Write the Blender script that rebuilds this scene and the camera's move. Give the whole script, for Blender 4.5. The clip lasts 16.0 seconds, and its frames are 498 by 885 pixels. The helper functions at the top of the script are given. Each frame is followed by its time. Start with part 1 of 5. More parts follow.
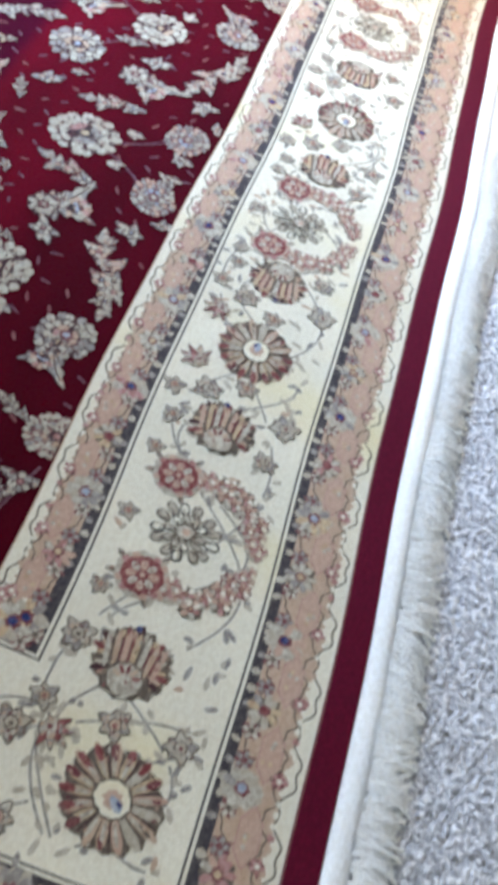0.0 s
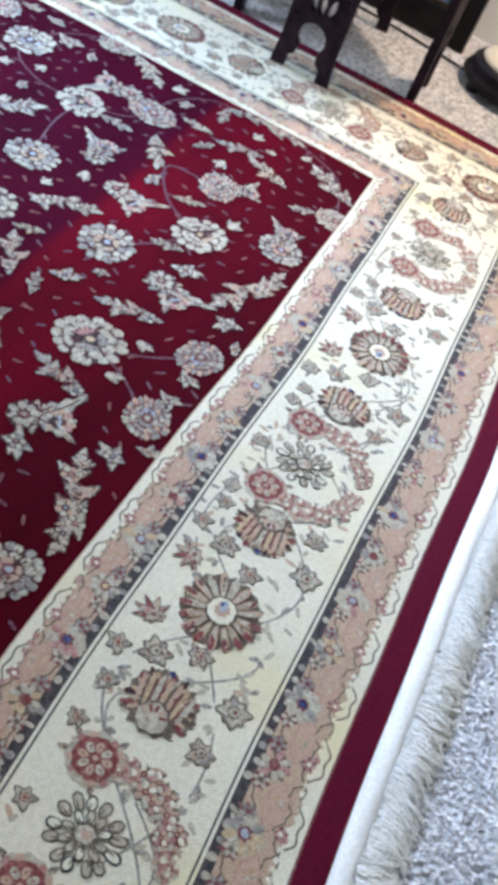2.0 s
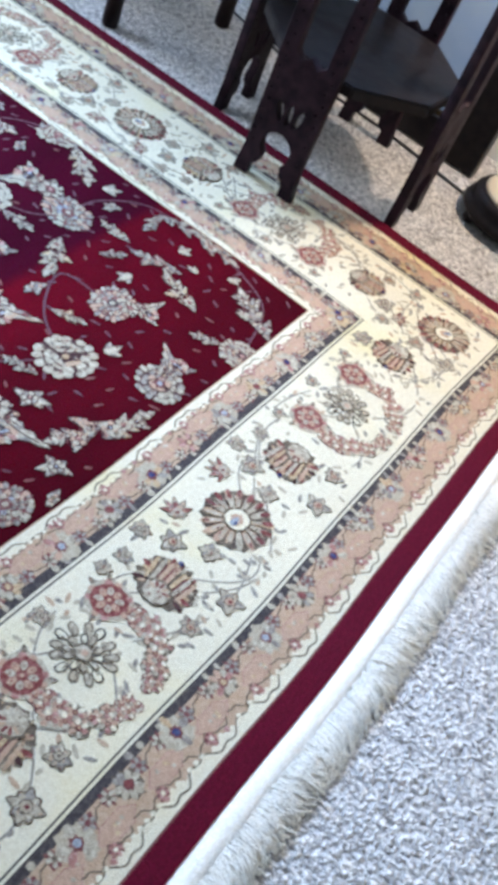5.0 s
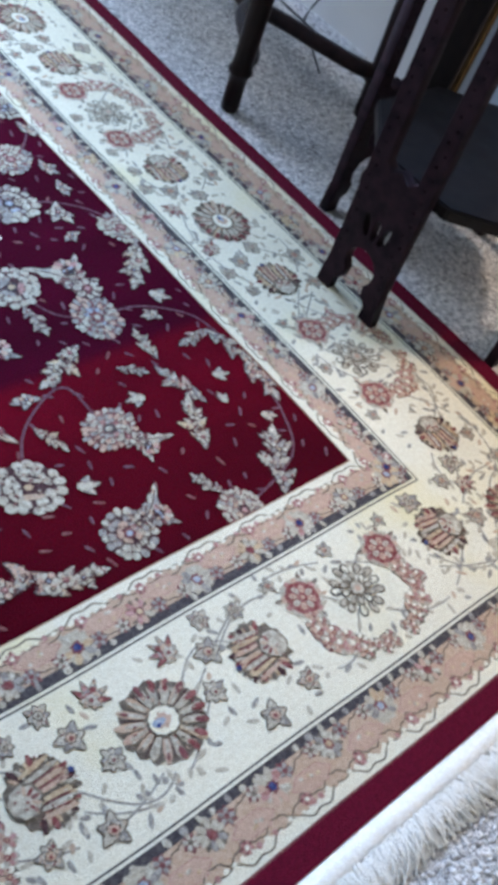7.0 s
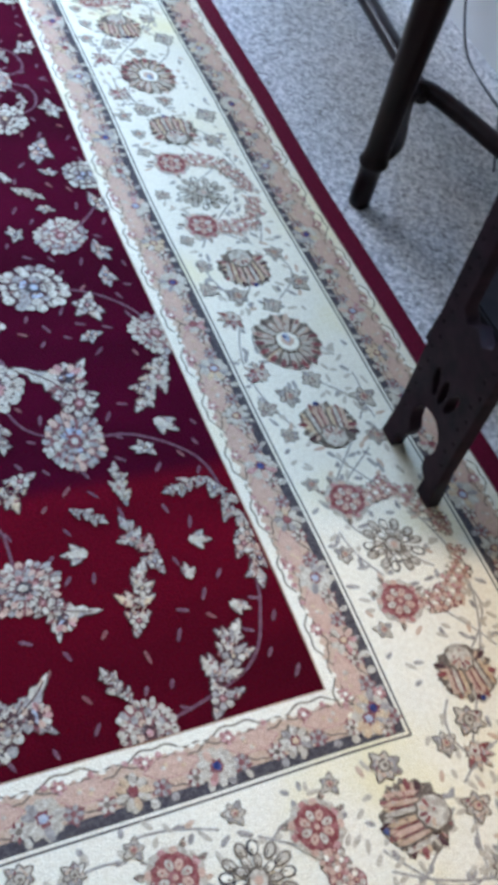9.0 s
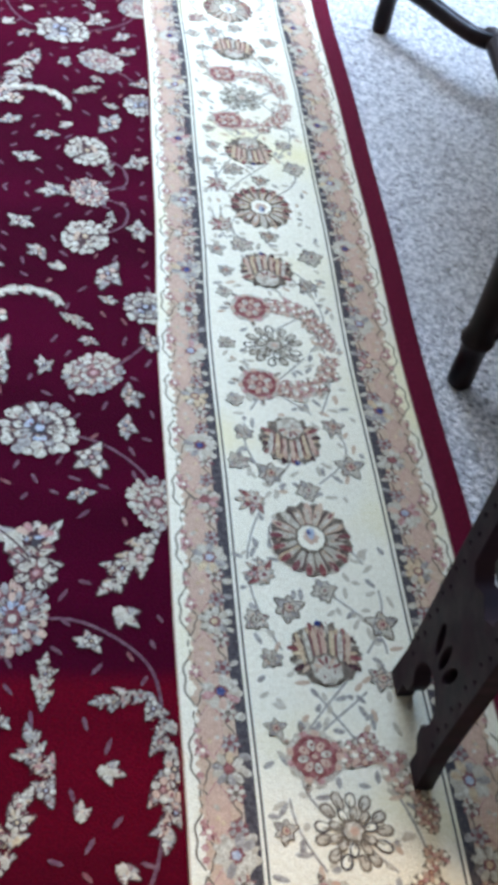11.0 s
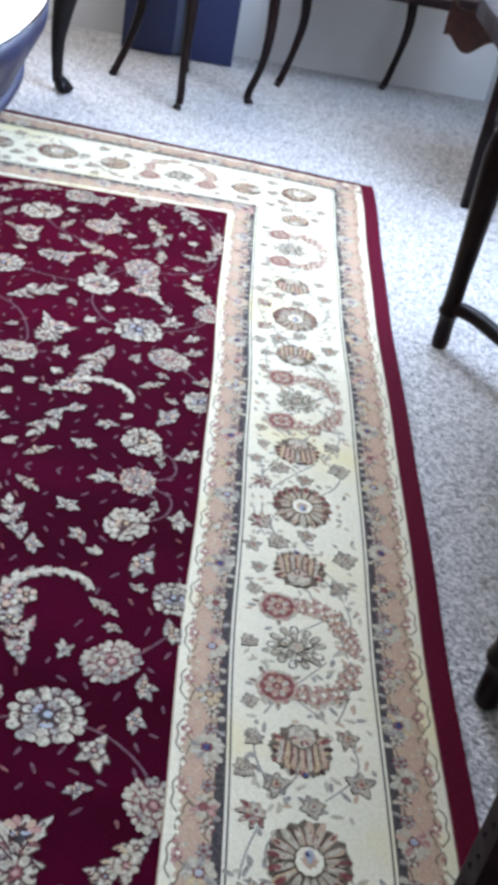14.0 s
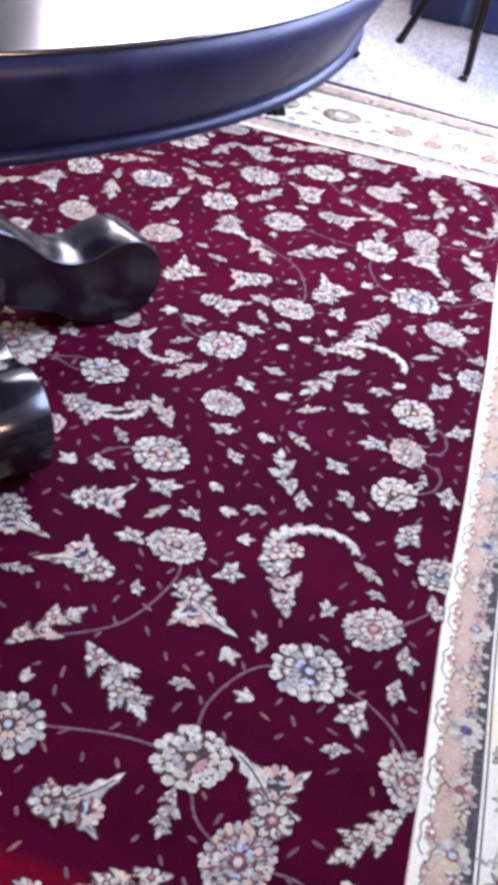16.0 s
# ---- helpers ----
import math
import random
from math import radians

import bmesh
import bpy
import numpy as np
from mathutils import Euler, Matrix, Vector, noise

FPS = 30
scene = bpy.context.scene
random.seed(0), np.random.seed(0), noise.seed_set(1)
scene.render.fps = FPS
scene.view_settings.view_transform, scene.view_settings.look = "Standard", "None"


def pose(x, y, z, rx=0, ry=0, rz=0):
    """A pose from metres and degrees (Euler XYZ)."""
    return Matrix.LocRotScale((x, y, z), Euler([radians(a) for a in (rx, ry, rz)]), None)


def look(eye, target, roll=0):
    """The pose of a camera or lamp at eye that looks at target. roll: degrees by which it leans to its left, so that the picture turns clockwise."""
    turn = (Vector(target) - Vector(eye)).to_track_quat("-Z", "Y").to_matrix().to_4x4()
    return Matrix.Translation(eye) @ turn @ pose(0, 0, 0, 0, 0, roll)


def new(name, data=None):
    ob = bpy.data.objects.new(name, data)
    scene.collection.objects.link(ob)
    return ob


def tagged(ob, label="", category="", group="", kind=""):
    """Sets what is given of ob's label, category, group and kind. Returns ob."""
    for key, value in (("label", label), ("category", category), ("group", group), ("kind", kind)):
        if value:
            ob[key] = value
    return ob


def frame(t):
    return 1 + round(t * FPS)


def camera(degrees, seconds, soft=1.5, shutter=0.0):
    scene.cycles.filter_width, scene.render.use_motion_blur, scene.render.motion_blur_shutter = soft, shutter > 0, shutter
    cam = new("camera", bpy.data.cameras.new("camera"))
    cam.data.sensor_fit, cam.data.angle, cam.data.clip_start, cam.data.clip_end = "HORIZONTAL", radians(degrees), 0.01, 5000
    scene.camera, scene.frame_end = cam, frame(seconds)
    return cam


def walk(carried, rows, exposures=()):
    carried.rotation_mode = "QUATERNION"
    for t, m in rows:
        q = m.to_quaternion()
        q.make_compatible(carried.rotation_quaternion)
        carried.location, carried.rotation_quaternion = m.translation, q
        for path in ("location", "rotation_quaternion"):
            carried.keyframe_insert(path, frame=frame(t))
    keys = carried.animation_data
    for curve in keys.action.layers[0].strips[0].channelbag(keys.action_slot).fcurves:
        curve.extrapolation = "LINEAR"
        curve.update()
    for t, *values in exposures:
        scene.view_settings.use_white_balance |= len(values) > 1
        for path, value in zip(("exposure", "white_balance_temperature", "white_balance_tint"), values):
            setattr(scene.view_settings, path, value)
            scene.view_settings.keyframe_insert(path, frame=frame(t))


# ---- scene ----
cam = camera(26.7, 16.0, soft=5.7, shutter=0.35)
PATH = [
    (0, (-2.051, -0.143, 0.951), (-0.736, -0.234, -0.553), 24.7),
    (0.5, (-1.99, -0.162, 0.973), (-0.58, -0.17, -0.445), 23.1),
    (1, (-1.954, -0.167, 0.978), (-0.484, -0.107, -0.377), 22.3),
    (1.5, (-1.909, -0.161, 0.998), (-0.427, -0.074, -0.342), 24.2),
    (2, (-1.82, -0.196, 0.969), (-0.375, -0.039, -0.405), 25.4),
    (2.5, (-1.746, -0.234, 0.963), (-0.36, 0.016, -0.457), 24.5),
    (3, (-1.705, -0.248, 0.977), (-0.276, -0.007, -0.402), 25.8),
    (3.5, (-1.633, -0.285, 0.971), (-0.194, 0.034, -0.381), 26.1),
    (4, (-1.535, -0.371, 0.963), (-0.102, 0.043, -0.369), 25.1),
    (4.2, (-1.507, -0.394, 0.971), (-0.073, 0.012, -0.362), 25.8),
    (6.3, (-1.171, -0.403, 1.076), (0.179, 0.052, -0.327), 27.6),
    (6.5, (-1.106, -0.441, 1.067), (0.185, 0.141, -0.346), 25.5),
    (7, (-1.001, -0.46, 1.06), (0.187, 0.291, -0.363), 23.8),
    (7.5, (-0.871, -0.433, 1.039), (0.26, 0.361, -0.407), 24.2),
    (8, (-0.73, -0.363, 1.04), (0.356, 0.454, -0.427), 23.8),
    (8.5, (-0.577, -0.364, 1.033), (0.319, 0.57, -0.492), 20.7),
    (9, (-0.483, -0.376, 1.03), (0.292, 0.688, -0.476), 19.0),
    (9.5, (-0.4, -0.34, 1.014), (0.249, 0.787, -0.505), 16.4),
    (9.7, (-0.346, -0.301, 1.0), (0.254, 0.846, -0.524), 15.7),
    (11.8, (-0.098, -0.205, 1.004), (0.143, 1.142, -0.455), 15.2),
    (12, (-0.092, -0.203, 1.027), (0.116, 1.149, -0.432), 15.4),
    (12.5, (-0.083, -0.191, 1.026), (0.057, 1.267, -0.336), 13.8),
    (13, (-0.063, -0.187, 1.036), (0.076, 1.347, -0.239), 12.8),
    (13.5, (-0.064, -0.189, 1.046), (0.082, 1.397, -0.164), 12.8),
    (14, (-0.06, -0.198, 1.053), (0.091, 1.444, -0.078), 11.8),
    (14.5, (-0.095, -0.209, 1.047), (0.01, 1.431, -0.093), 13.3),
    (15, (-0.114, -0.207, 1.031), (-0.173, 1.404, -0.153), 10.4),
    (15.5, (-0.135, -0.198, 1.029), (-0.298, 1.39, -0.176), 10.7),
    (16, (-0.156, -0.204, 1.015), (-0.384, 1.357, -0.214), 10.6),
]
walk(cam, [(t, look(eye, target, roll)) for t, eye, target, roll in PATH],
     exposures=[(0, 0.56, 7400, 22), (1.0, 0.42, 7400, 22), (1.5, 0.38, 7400, 22), (4.2, 0.32, 7350, 21), (6.3, -0.20, 7200, 19), (7.5, -0.30, 6950, 22), (9.7, -0.27, 7100, 22), (12.0, -0.34, 8400, 24), (13.0, -0.43, 8600, 26), (14.0, -0.58, 8800, 27), (15.0, -0.50, 8600, 32), (16.0, 0.0, 8200, 43)])

# ---- light ----
world = bpy.data.worlds.new("sky")
scene.world = world
world.use_nodes = True
wn = world.node_tree.nodes
sky = wn.new("ShaderNodeTexSky")
sky.sky_type, sky.sun_disc = "NISHITA", False
sky.sun_elevation, sky.sun_rotation = radians(50), radians(200)
world.node_tree.links.new(sky.outputs[0], wn["Background"].inputs[0])
wn["Background"].inputs[1].default_value = 0.12


def lamp(name, kind, where, colour, energy, **more):
    data = bpy.data.lights.new(name, kind)
    data.color, data.energy = colour, energy
    for key, value in more.items():
        if key == "size":
            data.size = value
        elif key == "size_y":
            data.shape, data.size_y = "RECTANGLE", value
        elif key == "soft":
            data.shadow_soft_size = value
    ob = new(name, data)
    ob.matrix_world = where
    return ob


# daylight standing in the openings of the far and the side windows
lamp("window_light_far", "AREA", look((-1.05, 3.80, 1.72), (-1.0, 0.5, 0.3)), (0.60, 0.79, 1.0), 126, size=1.5, size_y=1.25)
lamp("window_light_side", "AREA", look((0.90, 2.05, 1.72), (0.15, 1.0, 0.0)), (0.32, 0.58, 1.0), 320, size=1.9, size_y=1.25)
# the lit bulb of the floor lamp
lamp("bulb_light", "POINT", pose(0.69, -0.125, 1.05), (1.0, 0.94, 0.84), 32, soft=0.045)


# ---- materials ----
def surface(name, rough=0.6, metal=0.0):
    m = bpy.data.materials.new(name)
    m.use_nodes = True
    b = m.node_tree.nodes["Principled BSDF"]
    b.inputs["Roughness"].default_value, b.inputs["Metallic"].default_value = rough, metal
    return m, m.node_tree.nodes, m.node_tree.links, b


def place_of(nodes, links, stretch=(1, 1, 1), local=False):
    src = nodes.new("ShaderNodeTexCoord").outputs["Object"] if local else nodes.new("ShaderNodeNewGeometry").outputs["Position"]
    mp = nodes.new("ShaderNodeMapping")
    mp.inputs["Scale"].default_value = stretch
    links.new(src, mp.inputs[0])
    return mp.outputs[0]


def grain(nodes, links, at, scale, detail=3.0, low=0.35, high=0.65):
    n = nodes.new("ShaderNodeTexNoise")
    n.inputs["Scale"].default_value, n.inputs["Detail"].default_value = scale, detail
    links.new(at, n.inputs["Vector"])
    r = nodes.new("ShaderNodeMapRange")
    r.inputs["From Min"].default_value, r.inputs["From Max"].default_value = low, high
    links.new(n.outputs["Fac"], r.inputs["Value"])
    return r.outputs[0]


def blend(nodes, links, fac, a, b):
    m = nodes.new("ShaderNodeMix")
    m.data_type = "RGBA"
    for key, value in ((0, fac), (6, a), (7, b)):
        if isinstance(value, (int, float)):
            m.inputs[key].default_value = value
        elif isinstance(value, tuple):
            m.inputs[key].default_value = (*value, 1)
        else:
            links.new(value, m.inputs[key])
    return m.outputs[2]


def relief(nodes, links, b, height, strength, dist):
    n = nodes.new("ShaderNodeBump")
    n.inputs["Strength"].default_value, n.inputs["Distance"].default_value = strength, dist
    links.new(height, n.inputs["Height"])
    links.new(n.outputs[0], b.inputs["Normal"])


def times(c, k):
    return tuple(min(1.0, v * k) for v in c)


def yarn(name, rgb, other=None, spread=0.28, worn=0.25):
    """Knotted wool: knots of slightly different dye, and slow drifts of the dye batch."""
    m, n, l, b = surface(name, 0.95)
    b.inputs["Specular IOR Level"].default_value = 0.15
    at = place_of(n, l)
    fine = grain(n, l, at, 420, 2)
    mid = grain(n, l, at, 170, 2, 0.44, 0.60)
    slow = grain(n, l, at, 7, 3)
    c = blend(n, l, fine, times(rgb, 1 - spread), times(rgb, 1 + spread))
    c2 = blend(n, l, mid, c, blend(n, l, 0.75, c, other or times(rgb, 1 - worn)))
    c3 = blend(n, l, slow, c2, blend(n, l, 0.18, c2, times(rgb, 0.7)))
    l.new(c3, b.inputs["Base Color"])
    relief(n, l, b, fine, 0.35, 0.002)
    return m


def wood(name, dark, light, rough=0.35, coat=0.3):
    m, n, l, b = surface(name, rough)
    at = place_of(n, l, (9, 9, 1.2), True)
    streak = grain(n, l, at, 5, 6)
    wear = grain(n, l, place_of(n, l, (1, 1, 1), True), 14, 4, 0.45, 0.75)
    c = blend(n, l, streak, dark, light)
    l.new(blend(n, l, wear, c, times(light, 1.25)), b.inputs["Base Color"])
    r = n.new("ShaderNodeMapRange")
    r.inputs["To Min"].default_value, r.inputs["To Max"].default_value = rough * 0.8, rough * 1.35
    l.new(wear, r.inputs["Value"])
    l.new(r.outputs[0], b.inputs["Roughness"])
    relief(n, l, b, streak, 0.12, 0.001)
    b.inputs["Coat Weight"].default_value = coat
    b.inputs["Coat Roughness"].default_value = 0.15
    return m


def metal(name, rgb, rough=0.3):
    m, n, l, b = surface(name, rough, 1.0)
    g = grain(n, l, place_of(n, l, (1, 1, 1), True), 40, 4)
    l.new(blend(n, l, g, times(rgb, 0.6), rgb), b.inputs["Base Color"])
    return m


def paint(name, rgb, rough=0.7):
    m, n, l, b = surface(name, rough)
    g = grain(n, l, place_of(n, l), 3, 5)
    f = grain(n, l, place_of(n, l), 160, 3)
    l.new(blend(n, l, g, times(rgb, 0.93), rgb), b.inputs["Base Color"])
    relief(n, l, b, f, 0.08, 0.001)
    return m


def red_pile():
    """Dark red wool; lamplight and table shadow are coloured in as bands along y."""
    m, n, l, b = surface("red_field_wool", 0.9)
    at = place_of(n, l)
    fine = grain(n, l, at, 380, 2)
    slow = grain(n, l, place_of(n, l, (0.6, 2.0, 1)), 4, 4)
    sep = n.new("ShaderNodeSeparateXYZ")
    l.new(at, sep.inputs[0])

    def light_step(lo, hi):
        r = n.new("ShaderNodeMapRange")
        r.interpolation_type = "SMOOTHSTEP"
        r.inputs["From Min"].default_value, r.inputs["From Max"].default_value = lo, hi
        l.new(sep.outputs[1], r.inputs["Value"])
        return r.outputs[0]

    # deep is the table's lamp shadow; bright and last are the lamplit parts
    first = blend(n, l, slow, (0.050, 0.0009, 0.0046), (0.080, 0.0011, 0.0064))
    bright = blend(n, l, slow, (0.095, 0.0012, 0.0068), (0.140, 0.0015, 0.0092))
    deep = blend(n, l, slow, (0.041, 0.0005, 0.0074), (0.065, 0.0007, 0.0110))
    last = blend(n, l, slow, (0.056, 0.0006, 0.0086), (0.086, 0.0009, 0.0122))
    c = blend(n, l, light_step(0.315, 0.345), blend(n, l, light_step(0.02, 0.30), first, bright), blend(n, l, light_step(1.2, 2.0), deep, last))
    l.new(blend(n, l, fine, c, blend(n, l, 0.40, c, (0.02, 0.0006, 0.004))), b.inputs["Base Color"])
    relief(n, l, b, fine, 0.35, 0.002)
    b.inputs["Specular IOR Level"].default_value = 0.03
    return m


def cream_pile():
    """Cream wool with yellowed stains that have soaked into it here and there."""
    m = yarn("cream_wool", (0.70, 0.64, 0.475), (0.64, 0.565, 0.395), 0.07)
    n, l = m.node_tree.nodes, m.node_tree.links
    b = n["Principled BSDF"]
    old = b.inputs["Base Color"].links[0].from_socket
    stain = grain(n, l, place_of(n, l), 4.2, 3, 0.53, 0.70)
    l.new(blend(n, l, stain, old, blend(n, l, 0.75, old, (0.66, 0.55, 0.27))), b.inputs["Base Color"])
    return m


def carpet_mat():
    m, n, l, b = surface("speckled_loop_carpet", 0.95)
    at = place_of(n, l)
    fine = grain(n, l, at, 150, 2, 0.38, 0.62)
    tuft = n.new("ShaderNodeTexVoronoi")
    tuft.inputs["Scale"].default_value = 150
    l.new(at, tuft.inputs["Vector"])
    slow = grain(n, l, at, 2.2, 4)
    mix = n.new("ShaderNodeSeparateColor")
    l.new(tuft.outputs["Color"], mix.inputs[0])
    c = blend(n, l, fine, (0.45, 0.445, 0.435), (0.88, 0.86, 0.82))
    dark = n.new("ShaderNodeMapRange")
    dark.inputs["From Min"].default_value, dark.inputs["From Max"].default_value = 0.76, 1.0
    l.new(mix.outputs[0], dark.inputs["Value"])
    c = blend(n, l, dark.outputs[0], c, (0.27, 0.255, 0.245))
    c = blend(n, l, slow, c, blend(n, l, 0.18, c, (0.46, 0.39, 0.28)))
    l.new(c, b.inputs["Base Color"])
    add = n.new("ShaderNodeMath")
    add.operation = "SUBTRACT"
    l.new(fine, add.inputs[0])
    l.new(tuft.outputs["Distance"], add.inputs[1])
    relief(n, l, b, add.outputs[0], 0.9, 0.006)
    return m


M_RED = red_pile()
M_EDGE = yarn("edge_red_wool", (0.105, 0.0014, 0.0135))
M_CREAM = cream_pile()
M_IVORY = yarn("ivory_wool", (0.50, 0.44, 0.325), (0.27, 0.215, 0.155), 0.2)
M_PALE = yarn("pale_grey_wool", (0.32, 0.285, 0.235), (0.18, 0.15, 0.125), 0.22)
M_TAN = yarn("rose_tan_wool", (0.45, 0.295, 0.188), (0.52, 0.37, 0.255), 0.16)
M_ROSE = yarn("rose_wool", (0.36, 0.165, 0.135), (0.52, 0.31, 0.26), 0.2)
M_BRICK = yarn("brick_red_wool", (0.195, 0.048, 0.043), (0.33, 0.13, 0.11), 0.22)
M_GOLD = yarn("old_gold_wool", (0.52, 0.38, 0.22), (0.40, 0.24, 0.14), 0.2)
M_OLIVE = yarn("brown_outline_wool", (0.125, 0.095, 0.068), (0.20, 0.155, 0.11), 0.25)
M_SLATE = yarn("slate_wool", (0.052, 0.043, 0.043), (0.10, 0.085, 0.078), 0.25)
M_BLUE = yarn("dusty_blue_wool", (0.27, 0.31, 0.34), (0.42, 0.41, 0.39), 0.2)
M_NAVY = yarn("navy_wool", (0.02, 0.03, 0.10), (0.10, 0.12, 0.22), 0.2)
M_STEM = yarn("vine_wool", (0.17, 0.050, 0.050), (0.24, 0.11, 0.09), 0.2)
M_FLECK = yarn("fleck_wool", (0.115, 0.042, 0.055), (0.17, 0.09, 0.095), 0.2)
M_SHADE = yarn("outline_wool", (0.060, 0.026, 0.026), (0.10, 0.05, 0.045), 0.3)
M_PINK = yarn("pink_tan_wool", (0.50, 0.325, 0.225), (0.43, 0.26, 0.175), 0.12)
M_TAUPE = yarn("taupe_wool", (0.40, 0.335, 0.235), (0.50, 0.43, 0.32), 0.16)
M_FRINGE = yarn("cotton_fringe", (0.88, 0.85, 0.76), (0.80, 0.75, 0.63), 0.08)
M_CARPET = carpet_mat()
M_WALL = paint("white_wall_paint", (0.78, 0.78, 0.76))
# purple-blue sheen of the carved panels is tinted into this base colour
M_DARKWOOD = wood("dark_carved_wood", (0.008, 0.004, 0.007), (0.026, 0.012, 0.017), 0.60, 0.0)
M_BLACKWOOD = wood("ebonised_wood", (0.006, 0.005, 0.006), (0.013, 0.010, 0.010), 0.45, 0.04)
M_MAHOG = wood("mahogany", (0.006, 0.003, 0.003), (0.016, 0.007, 0.007), 0.36, 0.08)
M_TABLE = wood("polished_table_wood", (0.007, 0.004, 0.006), (0.016, 0.008, 0.010), 0.14, 0.8)
# the window's blue reflection is put into the apron's base colour
M_APRON = wood("satin_table_wood", (0.007, 0.009, 0.030), (0.011, 0.013, 0.045), 0.42, 0.0)
M_APRON.node_tree.nodes["Principled BSDF"].inputs["Specular IOR Level"].default_value = 0.15
for _m in (M_DARKWOOD, M_BLACKWOOD, M_MAHOG):
    _m.node_tree.nodes["Principled BSDF"].inputs["Specular IOR Level"].default_value = 0.13
M_FOOT, _n, _l, _b = surface("lacquered_foot_wood", 0.19)
_l.new(blend(_n, _l, grain(_n, _l, place_of(_n, _l, (9, 9, 1), True), 6), (0.006, 0.004, 0.007), (0.012, 0.007, 0.011)), _b.inputs["Base Color"])
M_BRASS = metal("aged_bronze", (0.13, 0.088, 0.045), 0.42)
M_GILT = metal("tarnished_gilt", (0.10, 0.065, 0.03), 0.55)
M_SILVER = metal("polished_metal", (0.75, 0.76, 0.78), 0.2)
M_NAVYCLOTH = paint("navy_lacquer", (0.012, 0.022, 0.085), 0.5)
M_ROSECLOTH = paint("rose_upholstery", (0.42, 0.27, 0.25), 0.9)
M_GREYBOX = paint("blue_grey_paint", (0.10, 0.13, 0.20), 0.6)
M_MAHOGRED = wood("red_mahogany", (0.022, 0.006, 0.006), (0.060, 0.013, 0.011), 0.35, 0.3)
M_MARBLE = paint("cream_marble", (0.50, 0.43, 0.31), 0.35)
M_BEIGE = paint("bounce_cut_beige", (0.42, 0.36, 0.28))
M_BONE = paint("bone_inlay", (0.70, 0.66, 0.56), 0.4)
M_CABLE = paint("black_rubber", (0.015, 0.015, 0.017), 0.5)


# ---- mesh helpers ----
def mesh_of(bm, name, mats, smooth=False):
    me = bpy.data.meshes.new(name)
    bm.normal_update()
    bm.to_mesh(me)
    bm.free()
    for m in (mats if isinstance(mats, (list, tuple)) else [mats]):
        me.materials.append(m)
    if smooth:
        me.polygons.foreach_set("use_smooth", [True] * len(me.polygons))
    return me


def part(name, bm, mats, parent=None, label="", smooth=False):
    ob = new(name, mesh_of(bm, name, mats, smooth))
    ob.parent = parent
    if label:
        ob["label"] = label
    return ob


def thing(name, label, category, group="", kind=""):
    return tagged(new(name), label, category, group, kind)


def add_box(bm, x0, x1, y0, y1, z0, z1, bevel=0.0):
    ret = bmesh.ops.create_cube(bm, size=1.0, matrix=Matrix.Translation(((x0 + x1) / 2, (y0 + y1) / 2, (z0 + z1) / 2)) @ Matrix.Diagonal((x1 - x0, y1 - y0, z1 - z0, 1)))
    if bevel:
        edges = list({e for v in ret["verts"] for e in v.link_edges})
        bmesh.ops.bevel(bm, geom=edges, offset=bevel, segments=2, affect="EDGES", profile=0.6)


def box(x0, x1, y0, y1, z0, z1, bevel=0.0):
    bm = bmesh.new()
    add_box(bm, x0, x1, y0, y1, z0, z1, bevel)
    return bm


def lathe(profile, seg=28, bm=None, at=(0, 0)):
    """profile: (radius, height) pairs from bottom to top."""
    bm = bm or bmesh.new()
    rings = []
    for r, z in profile:
        rings.append([bm.verts.new((at[0] + r * math.cos(2 * math.pi * i / seg), at[1] + r * math.sin(2 * math.pi * i / seg), z)) for i in range(seg)])
    for a, b in zip(rings, rings[1:]):
        for i in range(seg):
            bm.faces.new((a[i], a[(i + 1) % seg], b[(i + 1) % seg], b[i]))
    bm.faces.new(list(reversed(rings[0])))
    bm.faces.new(rings[-1])
    return bm


def sweep(points, radii, seg=10, flat=1.0, bm=None):
    """A tapered bar along points; flat squeezes its section sideways."""
    bm = bm or bmesh.new()
    pts = [Vector(p) for p in points]
    rings = []
    for i, p in enumerate(pts):
        d = (pts[min(i + 1, len(pts) - 1)] - pts[max(i - 1, 0)]).normalized()
        side = d.cross(Vector((0, 0, 1)) if abs(d.z) < 0.9 else Vector((1, 0, 0))).normalized()
        up = side.cross(d).normalized()
        r = radii[i] if isinstance(radii, (list, tuple)) else radii
        rings.append([bm.verts.new(p + side * (r * math.cos(2 * math.pi * k / seg) * flat) + up * (r * math.sin(2 * math.pi * k / seg))) for k in range(seg)])
    for a, b in zip(rings, rings[1:]):
        for k in range(seg):
            bm.faces.new((a[k], b[k], b[(k + 1) % seg], a[(k + 1) % seg]))
    bm.faces.new(rings[0])
    bm.faces.new(list(reversed(rings[-1])))
    return bm


def smooth_line(pts, n=8):
    """Catmull-Rom through pts."""
    p = [Vector(q) for q in pts]
    p = [p[0] * 2 - p[1]] + p + [p[-1] * 2 - p[-2]]
    out = []
    for i in range(1, len(p) - 2):
        for k in range(n):
            t = k / n
            a, b, c, d = p[i - 1], p[i], p[i + 1], p[i + 2]
            out.append(0.5 * ((2 * b) + (c - a) * t + (2 * a - 5 * b + 4 * c - d) * t * t + (3 * b - a - 3 * c + d) * t ** 3))
    out.append(p[-2])
    return out


